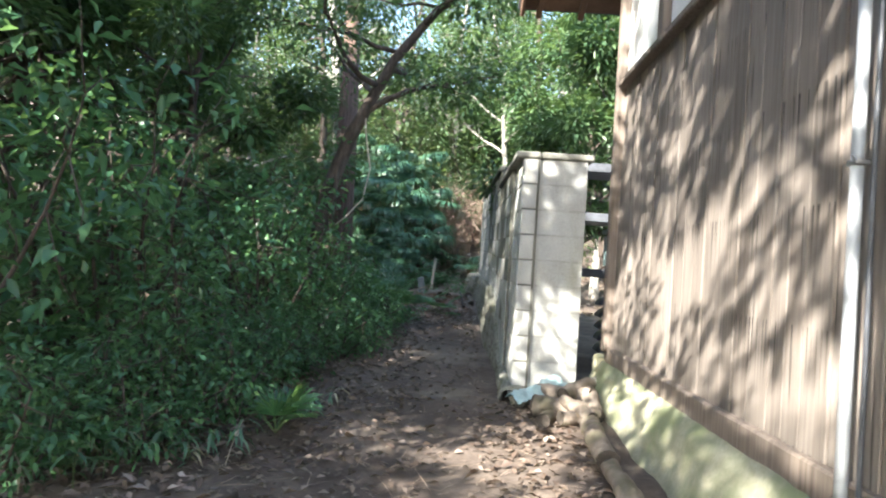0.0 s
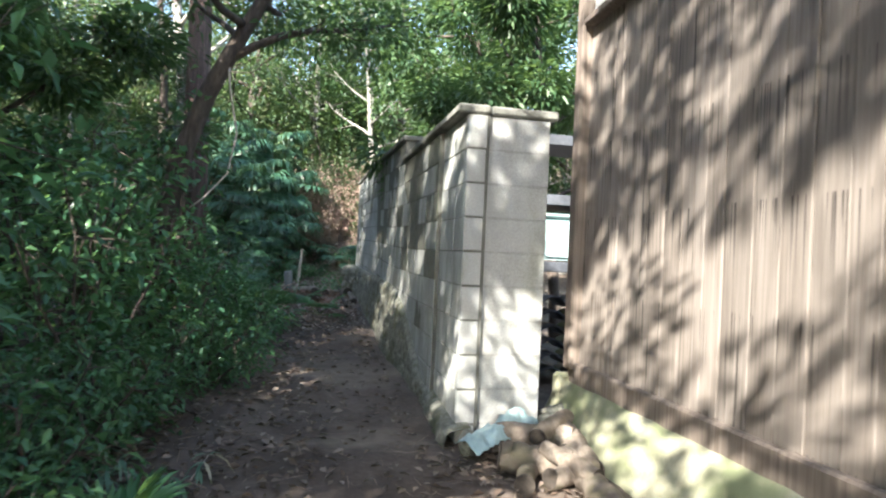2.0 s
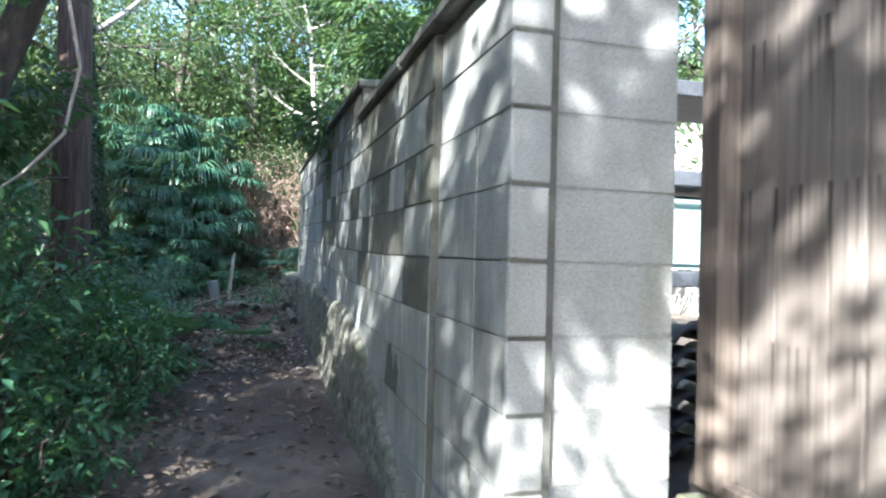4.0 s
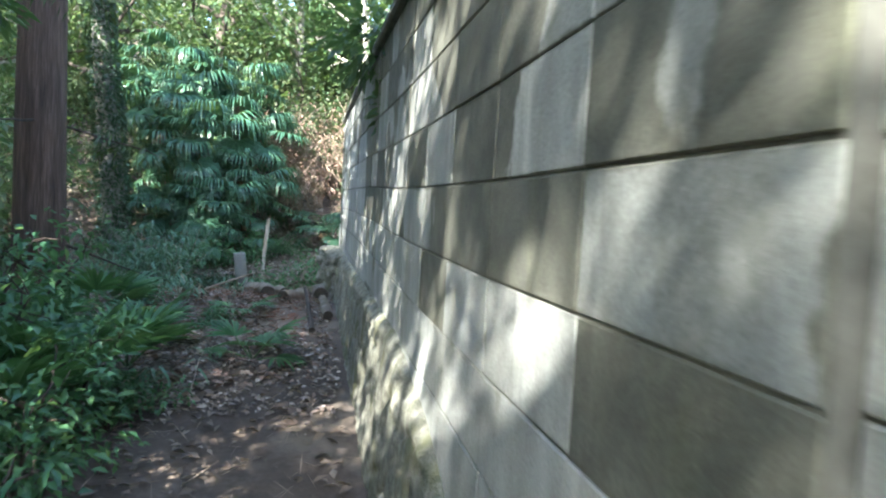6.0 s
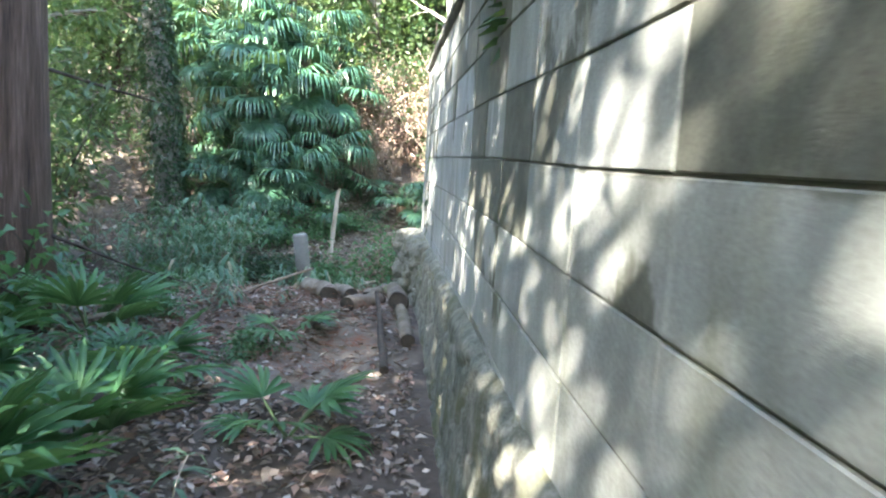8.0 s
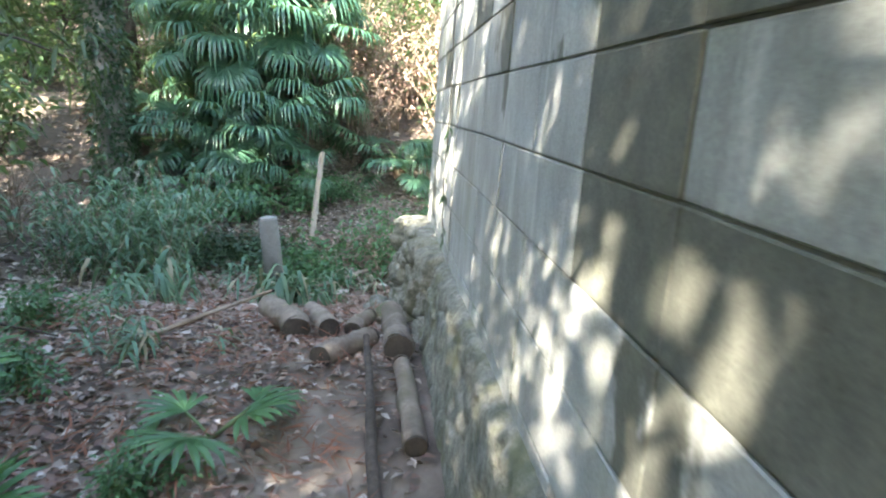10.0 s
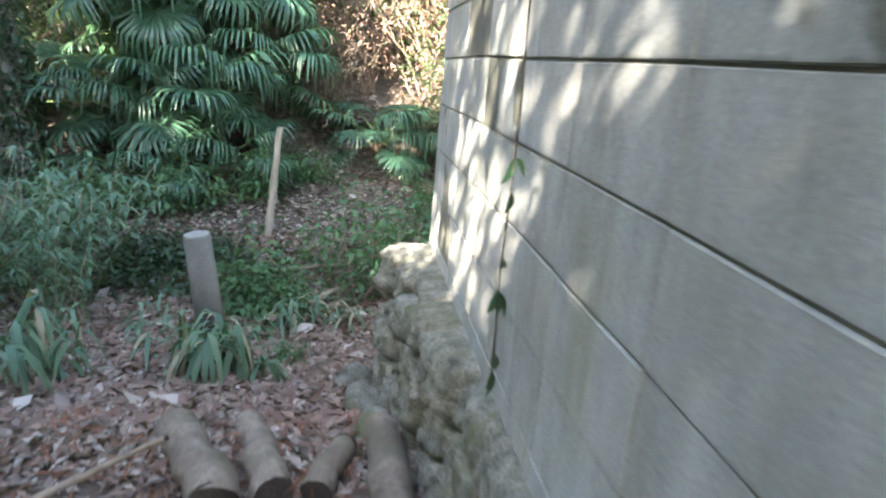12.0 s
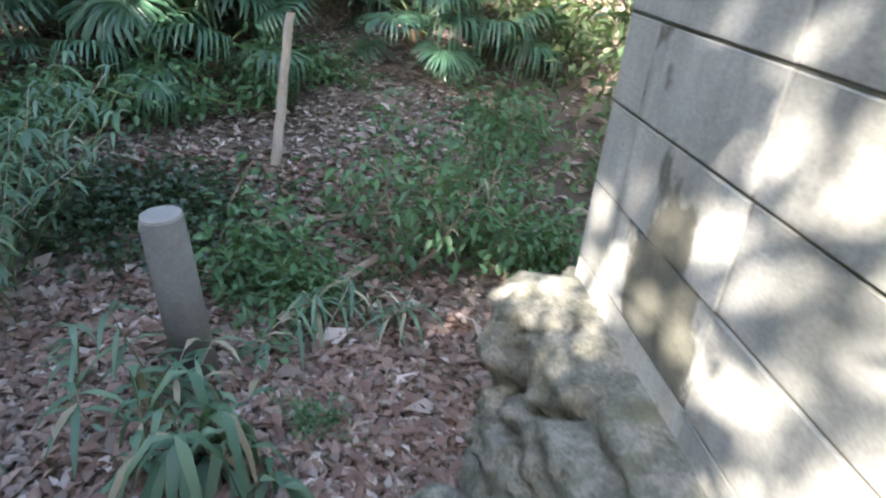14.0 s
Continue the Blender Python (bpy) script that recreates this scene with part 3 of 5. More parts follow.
def rise(y):
    """The courses climb gently with the ground."""
    return float(np.interp(y, (5.4, 6.85, 7.7, 8.5, 9.6, 10.3, 11.4, 12.2, 12.7, 13.8), (0, 0.015, 0.035, 0.06, 0.11, 0.132, 0.167, 0.185, 0.20, 0.212)))


def build_wall():
    wall = thing("block_wall", (WX, JOINT_Y, 0.2), "long grey concrete block wall with dark damp algae stains", "wall", kind="structure")
    inv = Matrix.Translation((-WX, -JOINT_Y, -0.2))
    rng = np.random.default_rng(11)
    cache = {}

    def block(w, face_x, x, y, z, mat, tilt=0.0, gap=0.0, round_by=0.0):
        key = (round(w, 3), face_x, mat.name, gap)
        if key not in cache:
            me = bpy.data.meshes.new("block")
            bm = chamfer_box(0.02 if face_x else w, w if face_x else 0.02, COURSE - (gap or (0.0025 if mat is M_PALEBLOCK else 0.006)), round_by or (0.0014 if mat is M_PALEBLOCK else 0.0025))
            bm.to_mesh(me)
            bm.free()
            me.materials.append(mat)
            cache[key] = me
        ob = new("block", cache[key])
        ob.parent = wall
        ob.location = (x - WX + rng.uniform(-0.002, 0.002), y - JOINT_Y + rng.uniform(-0.001, 0.001), z - 0.2)
        ob.rotation_euler = (tilt + rng.normal(0, 0.0015) if face_x else 0, 0 if face_x else rng.normal(0, 0.002), rng.normal(0, 0.003))

    # long face: stacked courses over a mortar core that shows only in the joints
    core = bmesh.new()
    for k, (y0, y1) in enumerate(zip(JOINTS, JOINTS[1:])):
        up = rise((y0 + y1) / 2)
        tilt = math.atan2(rise(y1) - rise(y0), y1 - y0)
        high = (TOP0 + 0.2 if y0 >= STEP_Y - 0.01 else TOP0) + up
        low = min(footing_top(y0), footing_top(y1)) - 0.12
        fx = WX + (0.010 if y0 < 12.2 else 0.005) + (0.030 if k < 2 else 0.0)
        z = high - COURSE / 2
        while z + COURSE / 2 > low:
            course = round((TOP0 + up - z) / COURSE - 0.5)
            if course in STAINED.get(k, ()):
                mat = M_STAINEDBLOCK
            else:
                mat = M_CLEANBLOCK if k < 2 or course > 3 or course in CLEAN.get(k, ()) else M_BLOCK
            gap = 0.004 if k < 2 else 0.007 if y0 > 11.5 and course < 4 else 0.005
            block(y1 - y0 - gap, True, fx, (y0 + y1) / 2, z, mat, tilt, gap)
            z -= COURSE
        bmesh.ops.create_cube(core, size=1, matrix=inv @ pose(fx + 0.058, (y0 + y1) / 2, (high + 0.2) / 2 - 0.004) @ Matrix.Diagonal((0.125, y1 - y0, high - 0.2, 1)))
    part("mortar", core, M_MORTAR, wall)
    part("mortar", moved(chamfer_box(0.41, 0.12, TOP0 - 0.16, 0), inv @ pose(WX + 0.325, JOINT_Y + 0.032, TOP0 / 2 + 0.07)), M_PALEMORTAR, wall)
    part("mortar", moved(chamfer_box(0.108, 0.06, TOP0 - 0.2, 0), inv @ pose(WX + 0.088, JOINT_Y - 0.028, TOP0 / 2 + 0.09)), M_PALEMORTAR, wall)
    # free end: pale corner blocks and a recessed cross wall
    for c in range(10):
        z = TOP0 - COURSE * (c + 0.5)
        block(0.112, False, WX + 0.087, JOINT_Y - 0.054, z, M_PALEBLOCK, 0, 0.009, 0.005)
        block(0.388, False, WX + 0.345, JOINT_Y - 0.021, z, M_PALEBLOCK)
        block(0.10, True, WX + 0.530, JOINT_Y + 0.02, z, M_PALEBLOCK)
    # copings
    for y0, y1, z in ((JOINT_Y - 0.075, STEP_Y, TOP0), (STEP_Y - 0.02, WALL_END + 0.02, TOP0 + 0.2)):
        y = y0
        while y < y1 - 0.05:
            e = min(y + 0.6, y1)
            bm = chamfer_box(0.20, e - y - 0.006, 0.055, 0.012)
            roughen(bm, 0.004, 6, y)
            slope = math.degrees(math.atan2(rise(e) - rise(y), e - y))
            part("coping", moved(bm, inv @ pose(WX + 0.065, (y + e) / 2, z + 0.03 + rise((y + e) / 2), slope)), M_COPING, wall)
            y = e
    part("coping", moved(chamfer_box(0.42, 0.19, 0.055, 0.012), inv @ pose(WX + 0.378, JOINT_Y + 0.04, TOP0 + 0.03)), M_COPING, wall)
    part("end_face", moved(chamfer_box(0.10, 0.03, TOP0 - 0.6, 0.01), inv @ pose(WX + 0.075, WALL_END, TOP0 / 2 + 0.68)), M_MORTAR, wall)
    return wall


build_wall()


def footing_out(y):
    """How far the rough stone footing stands out of the wall's face."""
    return float(np.interp(y, (5.1, 6, 8, 11, 12.2, 12.9, 13.5, 13.9), (0.05, 0.04, 0.05, 0.06, 0.09, 0.18, 0.25, 0.26)))


def build_footing():
    # plan: along the wall, then round its free end
    path = [(WX, y, -1.0, 0.0) for y in np.concatenate([np.arange(5.12, 11.8, 0.026), np.arange(11.8, 13.66, 0.015)])]
    path += [(WX + 0.02 + 0.02 * k, 13.66, -math.cos(k * 0.26), math.sin(k * 0.26)) for k in range(7)]
    path += [(WX + 0.14 + 0.03 * k, 13.66, 0.0, 1.0) for k in range(6)]
    rows = 56
    vs = []
    for px, y, nx, ny in path:
        ft, out = footing_top(y), footing_out(y)
        gz = ground_z(WX - 0.3, y) - 0.25
        for j in range(rows + 7):
            if j < 7:
                f = j / 7
                o, z = -0.10 + (0.10 + out * 0.78) * f, ft + 0.012 * (1 - f) - 0.03 * f ** 4
            else:
                f = (j - 6) / rows
                o, z = out * (0.78 + 0.3 * f) + 0.06 * f, ft - 0.03 - f * (ft - gz)
            here = Vector((px + nx * o, y + ny * o, z))
            p = Vector((here.x * 2.2, here.y * 3.4, here.z * 4.6))
            p += noise.noise_vector(p * 1.4) * 0.28
            dist, cells = noise.voronoi(p)
            crev = max(0.0, 0.11 - (dist[1] - dist[0])) * 0.85
            stone = math.sin(cells[0].y * 91.7 + cells[0].z * 47.3) * 0.036
            push = stone - crev + 0.020 * noise.noise(here * 9) + 0.022 * noise.noise(here * 23) + 0.013 * noise.noise(here * 60)
            amt = min(1.0, max(0.0, (j - 2) / 4)) * (0.16 + 0.84 * min(1, max(0, (y - 11.9) / 0.7)))
            vs.append((here.x + nx * push * amt, here.y + ny * push * amt, here.z + (push * 0.35 * amt if j > 2 else 0)))
    rows += 7
    n = len(path)
    i, j = np.meshgrid(np.arange(n - 1), np.arange(rows - 1), indexing="ij")
    a = i * rows + j
    q = np.stack([a, a + rows, a + 1 + rows, a + 1], -1).reshape(-1, 4)
    ob = part("footing", raw_mesh("footing", np.array(vs), q, M_FOOTING, True), None)
    tagged(ob, "rough mossy stone and mortar footing under the block wall", "footing", kind="structure")


build_footing()


def boulder(size, at, seed, label, name="stone"):
    bm = bmesh.new()
    bmesh.ops.create_icosphere(bm, subdivisions=4, radius=1.0)
    off = Vector((seed, -seed, seed * 0.5))
    for v in bm.verts:
        p = v.co.copy()
        # faces broken flat along a few random planes, then fine pitting
        k = 1.0
        for q in range(9):
            n = Vector((math.sin(q * 2.4 + seed), math.cos(q * 1.7 + seed * 1.3), math.sin(q * 3.1 - seed))).normalized()
            d = p.dot(n)
            lim = 0.62 + 0.22 * abs(math.sin(q * 5.1 + seed))
            if d > lim:
                k = min(k, lim / d)
        k += 0.10 * noise.noise(p * 2.2 + off) + 0.06 * noise.noise(p * 6 + off) + 0.03 * noise.noise(p * 15 + off)
        v.co = Vector((p.x * size[0], p.y * size[1], p.z * size[2])) * k
    ob = part(name, bm, M_FOOTING, None, smooth=True)
    ob.location = at
    ob.rotation_euler = (seed * 0.7, seed * 0.3, seed)
    return tagged(ob, label, "stone", "stones at the foot of the wall")


for k, (x, y, z, s) in enumerate(((0.15, 13.08, 0.44, 0.11), (0.17, 12.76, 0.52, 0.10), (0.14, 13.48, 0.36, 0.12), (0.22, 12.42, 0.56, 0.08))):
    boulder((s, s * 1.15, s * 0.9), (x, y, z), 1.3 + k * 2.1, "mossy pale broken stone beside the wall footing")
for k, (x, y, s) in enumerate(((0.52, 5.05, 0.09), (1.02, 5.16, 0.11), (0.92, 5.1, 0.07), (1.12, 5.35, 0.13))):
    boulder((s, s * 1.1, s * 0.8), (x, y, ground_z(x, y) + s * 0.5), 7.7 + k * 1.9, "pale broken stone at the foot of the block wall")


# ---- logs ----
def log(a, b, r, label, seed=1, category="log", name="log", bark=None, r2=None):
    a, b = Vector(a), Vector(b)
    ln = (b - a).length
    rng = np.random.default_rng(seed)
    n = 14
    pts = np.array([(rng.normal(0, r * 0.06), rng.normal(0, r * 0.06), ln * i / n) for i in range(n + 1)])
    rad = np.linspace(r, r2 or r * 0.88, n + 1) * (1 + rng.normal(0, 0.025, n + 1))
    v, t = tube_arrays(pts, rad, 14, False)
    v = v + np.array([noise.noise_vector(Vector(p) * 9 + Vector((seed, 0, 0))) * 0.22 + noise.noise_vector(Vector(p) * 30) * 0.10 for p in v]) * r
    root = part(name, raw_mesh(name, v, t, bark or M_LOG, True), None)
    root.matrix_world = Matrix.Translation(a) @ (b - a).to_track_quat("Z", "Y").to_matrix().to_4x4()
    tagged(root, label, category)
    for z, rr, s in ((0.004, rad[0], -1), (ln - 0.004, rad[-1], 1)):
        bm = bmesh.new()
        bmesh.ops.create_cone(bm, cap_ends=True, segments=14, radius1=rr * 0.97, radius2=rr * 0.97, depth=0.012, matrix=Matrix.Translation((pts[0 if s < 0 else -1][0], pts[0 if s < 0 else -1][1], z)))
        part("cut_end", bm, M_LOGEND, root, "dark rotten cut end")
    return root


def on_ground(x, y, r):
    return (x, y, ground_z(x, y) + r * 0.85)


log(on_ground(-0.29, 12.27, 0.075), on_ground(-0.50, 12.72, 0.07), 0.075, "cut log section with a dark sawn end on leaf litter", 3)
log(on_ground(-0.14, 12.32, 0.06), on_ground(-0.27, 12.80, 0.06), 0.06, "cut log section with a dark sawn end on leaf litter", 4)
log(on_ground(-0.14, 11.82, 0.055), on_ground(0.08, 12.22, 0.05), 0.055, "rotten log piece lying on leaf litter", 5)
log(on_ground(0.215, 11.93, 0.07), on_ground(0.195, 12.72, 0.07), 0.07, "cut log lying along the wall footing", 6)
log(on_ground(0.26, 11.15, 0.045), on_ground(0.22, 11.8, 0.04), 0.045, "short thick dead branch along the footing", 7)
log(on_ground(-0.02, 12.35, 0.05), on_ground(0.06, 12.6, 0.05), 0.05, "mossy short log stump in leaf litter", 8)
# heap beside the house plinth
log(on_ground(0.86, 3.55, 0.07), on_ground(0.93, 4.72, 0.07), 0.065, "pale weathered log lying along the house plinth", 11)
log(on_ground(0.84, 2.70, 0.06), on_ground(0.86, 3.50, 0.06), 0.06, "pale weathered log lying along the house plinth", 16)
log(on_ground(0.60, 4.74, 0.08), on_ground(0.92, 4.58, 0.08), 0.08, "pale weathered log in a heap by the plinth", 12)
log((0.66, 4.98, 0.28), (1.00, 4.80, 0.30), 0.065, "pale weathered log in a heap by the plinth", 13)
log(on_ground(0.99, 4.52, 0.06), (1.02, 5.02, 0.33), 0.06, "pale weathered log in a heap by the plinth", 14)
log((0.80, 4.78, 0.31), (1.04, 4.98, 0.38), 0.05, "pale weathered log in a heap by the plinth", 15)
log((0.74, 4.40, 0.22), (0.98, 4.52, 0.24), 0.055, "pale weathered log in a heap by the plinth", 17)
log((0.92, 4.30, 0.26), (0.78, 4.62, 0.30), 0.045, "pale weathered log in a heap by the plinth", 18)
log(on_ground(0.62, 4.42, 0.05), on_ground(0.70, 4.62, 0.05), 0.05, "short broken piece of weathered log", 19)


def build_sack():
    bm = bmesh.new()
    bmesh.ops.create_grid(bm, x_segments=26, y_segments=14, size=0.5)
    for v in bm.verts:
        x, y = v.co.x * 0.46, v.co.y * 0.18
        v.co = Vector((x, y, 0.05 + 0.05 * noise.noise(Vector((x * 12, y * 12, 2))) + 0.025 * noise.noise(Vector((x * 30, y * 30, 5)))
                       + 0.05 * math.cos(y * 16) + 0.02))
    bmesh.ops.solidify(bm, geom=bm.faces[:], thickness=0.006)
    ob = part("plastic_sack", bm, M_SACK, None, smooth=True)
    ob.matrix_world = pose(0.66, 5.00, ground_z(0.66, 5.0) + 0.05, 8, -14, 28)
    tagged(ob, "crumpled faded blue plastic sack on stones", "sack")


build_sack()


# ---- post and stakes past the mound ----
def build_post():
    x, y = -0.69, 14.38
    root = thing("boundary_post", (x, y, ground_z(x, y) - 0.1), "leaning grey weathered boundary post with a pale flat top", "post")
    bm = bmesh.new()
    bmesh.ops.create_cone(bm, cap_ends=True, segments=16, radius1=0.082, radius2=0.074, depth=0.80, matrix=pose(0, 0, 0.40))
    bmesh.ops.bevel(bm, geom=[e for e in bm.edges if abs(e.verts[0].co.z - e.verts[1].co.z) < 0.01 and e.verts[0].co.z > 0.5], offset=0.008, segments=2, affect="EDGES")
    roughen(bm, 0.006, 9)
    part("shaft", bm, M_POST, root, smooth=True)
    bm = bmesh.new()
    bmesh.ops.create_cone(bm, cap_ends=True, segments=16, radius1=0.072, radius2=0.069, depth=0.012, matrix=pose(0, 0, 0.803))
    part("top", bm, M_POSTTOP, root, "pale flat top")
    root.rotation_euler = (radians(3), radians(-7), 0)
    return root


build_post()
log((-0.66, 16.42, ground_z(-0.66, 16.42) - 0.1), (-0.56, 16.42, ground_z(-0.6, 16.42) + 0.98), 0.036, "pale bare dead stake standing in leaf litter", 21, "stake", "stake", M_STAKE, 0.026)
log((-1.05, 12.0, ground_z(-1.05, 12.0) + 0.02), (-0.42, 12.3, ground_z(-0.4, 12.3) + 0.24), 0.014, "long thin dead branch on leaf litter", 22, "branch", "dead_branch", M_TWIG, 0.008)
log((-1.75, 11.3, ground_z(-1.75, 11.3) + 0.05), (-1.05, 12.0, ground_z(-1.05, 12.0) + 0.03), 0.018, "long thin dead branch on leaf litter", 23, "branch", "dead_branch", M_TWIG, 0.014)
log((0.13, 10.7, ground_z(0.13, 10.7) + 0.03), (0.06, 11.9, ground_z(0.06, 11.9) + 0.13), 0.024, "fallen brown branch leaning along the wall", 24, "branch", "dead_branch", M_BARK, 0.014)
log((-1.3, 15.55, ground_z(-1.3, 15.6) + 0.05), (0.25, 15.9, ground_z(0.25, 15.9) + 0.05), 0.022, "long pale fallen branch on the slope", 25, "branch", "dead_branch", M_TWIG, 0.014)
log((-0.45, 14.75, ground_z(-0.4, 14.7) + 0.05), (0.0, 15.35, ground_z(0, 15.3) + 0.12), 0.03, "fallen brown branch in leaf litter", 26, "branch", "dead_branch", M_TWIG, 0.018)


# ---- yard behind the house, glimpsed through the gap ----
def build_yard():
    rack = thing("storage_rack", (2.3, 7.25, ground_z(2.3, 7.25)), "dark timber rack with tile stacks behind the house", "rack")
    for x in (-1.1, 1.3):
        for y in (-0.25, 0.25):
            part("post", moved(chamfer_box(0.08, 0.08, 2.06, 0.006), pose(x, y, 1.03)), M_FRAME_WOOD, rack)
    for z in (0.92, 1.50, 2.02):
        part("shelf", moved(chamfer_box(2.6, 0.62, 0.09, 0.006), pose(0.1, 0, z)), M_DARK, rack, "dark weathered shelf board")
    for r in range(6):
        st = thing("roof_tile_stack", (2.35, 6.75, ground_z(2.35, 6.75) + 0.06 + 0.115 * r), "layer of dark grey glazed roof tiles in a stack", "roof tiles", "stacked roof tiles")
        for k in range(7):
            ang = np.linspace(-1.1, 1.1, 9)
            v = np.array([(k * 0.24 - 0.8 + 0.13 * math.sin(a), y, 0.13 * math.cos(a) - 0.10 + t) for y in (-0.16, 0.16) for t in (0, 0.02) for a in ang])
            m = 9
            q = []
            for i in range(m - 1):
                q += [(i, i + 1, 2 * m + i + 1, 2 * m + i), (m + i, 3 * m + i, 3 * m + i + 1, m + i + 1), (i, m + i, m + i + 1, i + 1), (2 * m + i, 2 * m + i + 1, 3 * m + i + 1, 3 * m + i)]
            q += [(0, 2 * m, 3 * m, m), (m - 1, 2 * m - 1, 4 * m - 1, 3 * m - 1)]
            part("tile", raw_mesh("tile", v, np.array(q), M_DARK), None, st)
    tub = thing("storage_box", (2.35, 7.25, ground_z(2.3, 7.25) + 0.97), "pale blue-green plastic box on the rack", "box")
    part("body", chamfer_box(1.5, 0.4, 0.38, 0.03, 2), M_SACK, tub).location = (0, 0, 0.20)
    part("lid", chamfer_box(1.54, 0.44, 0.05, 0.012), M_SACK, tub).location = (0, 0, 0.41)
    far = thing("neighbour_house", (11.0, 17.5, 0.2), "pale plastered house with a balcony beyond the yard", "house")
    part("wall", moved(chamfer_box(5.0, 4.0, 5.2, 0.02), pose(0, 0, 2.6)), M_PALEWALL, far)
    part("roof", moved(chamfer_box(5.8, 4.8, 0.18, 0.03), pose(0, 0, 5.3)), M_ROOF, far)
    part("balcony_floor", moved(chamfer_box(3.6, 0.9, 0.14, 0.02), pose(0, -2.4, 2.75)), M_PALEWALL, far)
    rail = part("balcony_rail", moved(chamfer_box(3.6, 0.05, 0.06, 0.01), pose(0, -2.82, 3.75)), M_PIPE, far)
    for k in range(15):
        part("baluster", moved(chamfer_box(0.03, 0.03, 0.95, 0.004), pose(-1.7 + k * 0.243, -2.82, 3.28)), M_PIPE, rail)


build_yard()


# ---- trees and plants ----
RNG = np.random.default_rng(7)


def at_ground(x, y):
    return (x, y, ground_z(x, y))


def leaning_tree():
    base = np.array([(0, 0, -0.25), (0.03, 0, 0.5), (0.10, 0.0, 1.1), (0.20, 0, 1.7), (0.40, 0.02, 2.3), (0.62, 0.0, 2.75), (0.86, -0.05, 3.2), (1.3, -0.1, 3.75), (1.75, -0.1, 4.1), (2.3, 0.1, 4.6)])
    rad = [0.115, 0.10, 0.09, 0.085, 0.078, 0.066, 0.055, 0.045, 0.032, 0.015]
    return broad_tree(np.random.default_rng(70), 4.5, 0.13, 0.5, 1.9, 11, 75, 0.09, L_CROWN, M_BARK, (base, rad), 0.24, "leaning_tree", "dark forked evergreen tree leaning over the path", at_ground(-1.72, 7.5))


leaning_tree()
log((-1.55, 7.42, ground_z(-1.55, 7.4) + 0.02), (-1.42, 7.45, 2.25), 0.035, "slender dark sapling stem beside the leaning tree", 41, "sapling", "sapling_stem", M_BARK, 0.02)


def dangling_liana():
    pts = np.array([(0.55, 0, 2.75), (0.58, -0.03, 2.35), (0.66, -0.05, 1.95), (0.60, -0.06, 1.6), (0.42, -0.07, 1.38), (0.30, -0.08, 1.28)])
    ob = part("dangling_liana", tubes_mesh("dangling_liana", [(pts, [0.011, 0.010, 0.010, 0.009, 0.008, 0.006])], M_STAKE, 6), None)
    ob.location = at_ground(-1.72, 7.5)
    tagged(ob, "pale thin liana hanging from the leaning tree", "liana")


dangling_liana()


def cedar():
    x, y = -2.03, 11.35
    root = thing("cedar_tree", at_ground(x, y), "tall cedar with reddish fibrous bark and thin dead side twigs", "tree")
    tp, tr = branch_line(RNG, (0, 0, -0.3), (0.0, 0, 1), 13.0, 0.20, 0.06, 14, 0.012)
    tr = np.array(tr)
    tr[0] *= 1.35
    part("trunk", tubes_mesh("trunk", [(tp, tr)], M_CEDAR, 18), None, root)
    ends = []
    for k in range(26):
        z = 1.2 + 0.42 * k * (1 + 0.01 * k)
        if z > 12:
            break
        i = int(z / 13 * 14)
        ang = k * 2.4
        dead = z < 3.6
        ln = RNG.uniform(0.5, 1.1) if dead else RNG.uniform(1.2, 2.0)
        lp, lr = branch_line(RNG, tp[i], (math.cos(ang), math.sin(ang), -0.15), ln, 0.014, 0.004, 6, 0.12)
        part("branch", tubes_mesh("branch", [(lp, lr)], M_BARK if dead else M_CEDAR, 5), None, root)
        if dead:
            if k % 2:
                ends += [lp[4], lp[6]]
        else:
            ends += [lp[2], lp[3], lp[4], lp[5], lp[6]]
    P, D = clump_points(RNG, ends, 40, (0.26, 0.26, 0.10))
    D[:, 2] -= 0.2
    n = len(P)
    part("crown", leaves_mesh("crown", RNG, P, D, RNG.uniform(0.08, 0.16, n), RNG.uniform(0.012, 0.025, n), L_CEDAR), None, root)


cedar()


def ivy_trunk():
    own = np.random.default_rng(14)
    line = branch_line(own, (0, 0, -0.3), (-0.04, 0, 1), 9.5, 0.2, 0.06, 10, 0.025)
    root = broad_tree(own, 10, 0.19, 0.5, 2.6, 9, 30, 0.10, L_SUNNY, M_GREYBARK, line, 0.4, "ivy_covered_tree", "grey tree trunk wrapped in dark ivy on the slope", at_ground(-3.0, 17.2))
    n = 5200
    z = own.uniform(0, 5.5, n)
    side = own.normal(-0.9, 1.2, n)
    r = 0.205 + own.uniform(0, 0.07, n) - 0.013 * z
    mid = np.stack([np.interp(z, line[0][:, 2], line[0][:, a]) for a in (0, 1)], 1)
    P = np.stack([mid[:, 0] + np.cos(side) * r, mid[:, 1] + np.sin(side) * r, z], 1)
    D = np.stack([np.cos(side), np.sin(side), RNG.normal(-0.5, 0.5, n)], 1) + RNG.normal(0, 0.4, (n, 3))
    part("ivy", leaves_mesh("ivy", RNG, P, D, RNG.uniform(0.04, 0.075, n), RNG.uniform(0.03, 0.06, n), L_IVY), None, root, "dark glossy ivy leaves")


ivy_trunk()

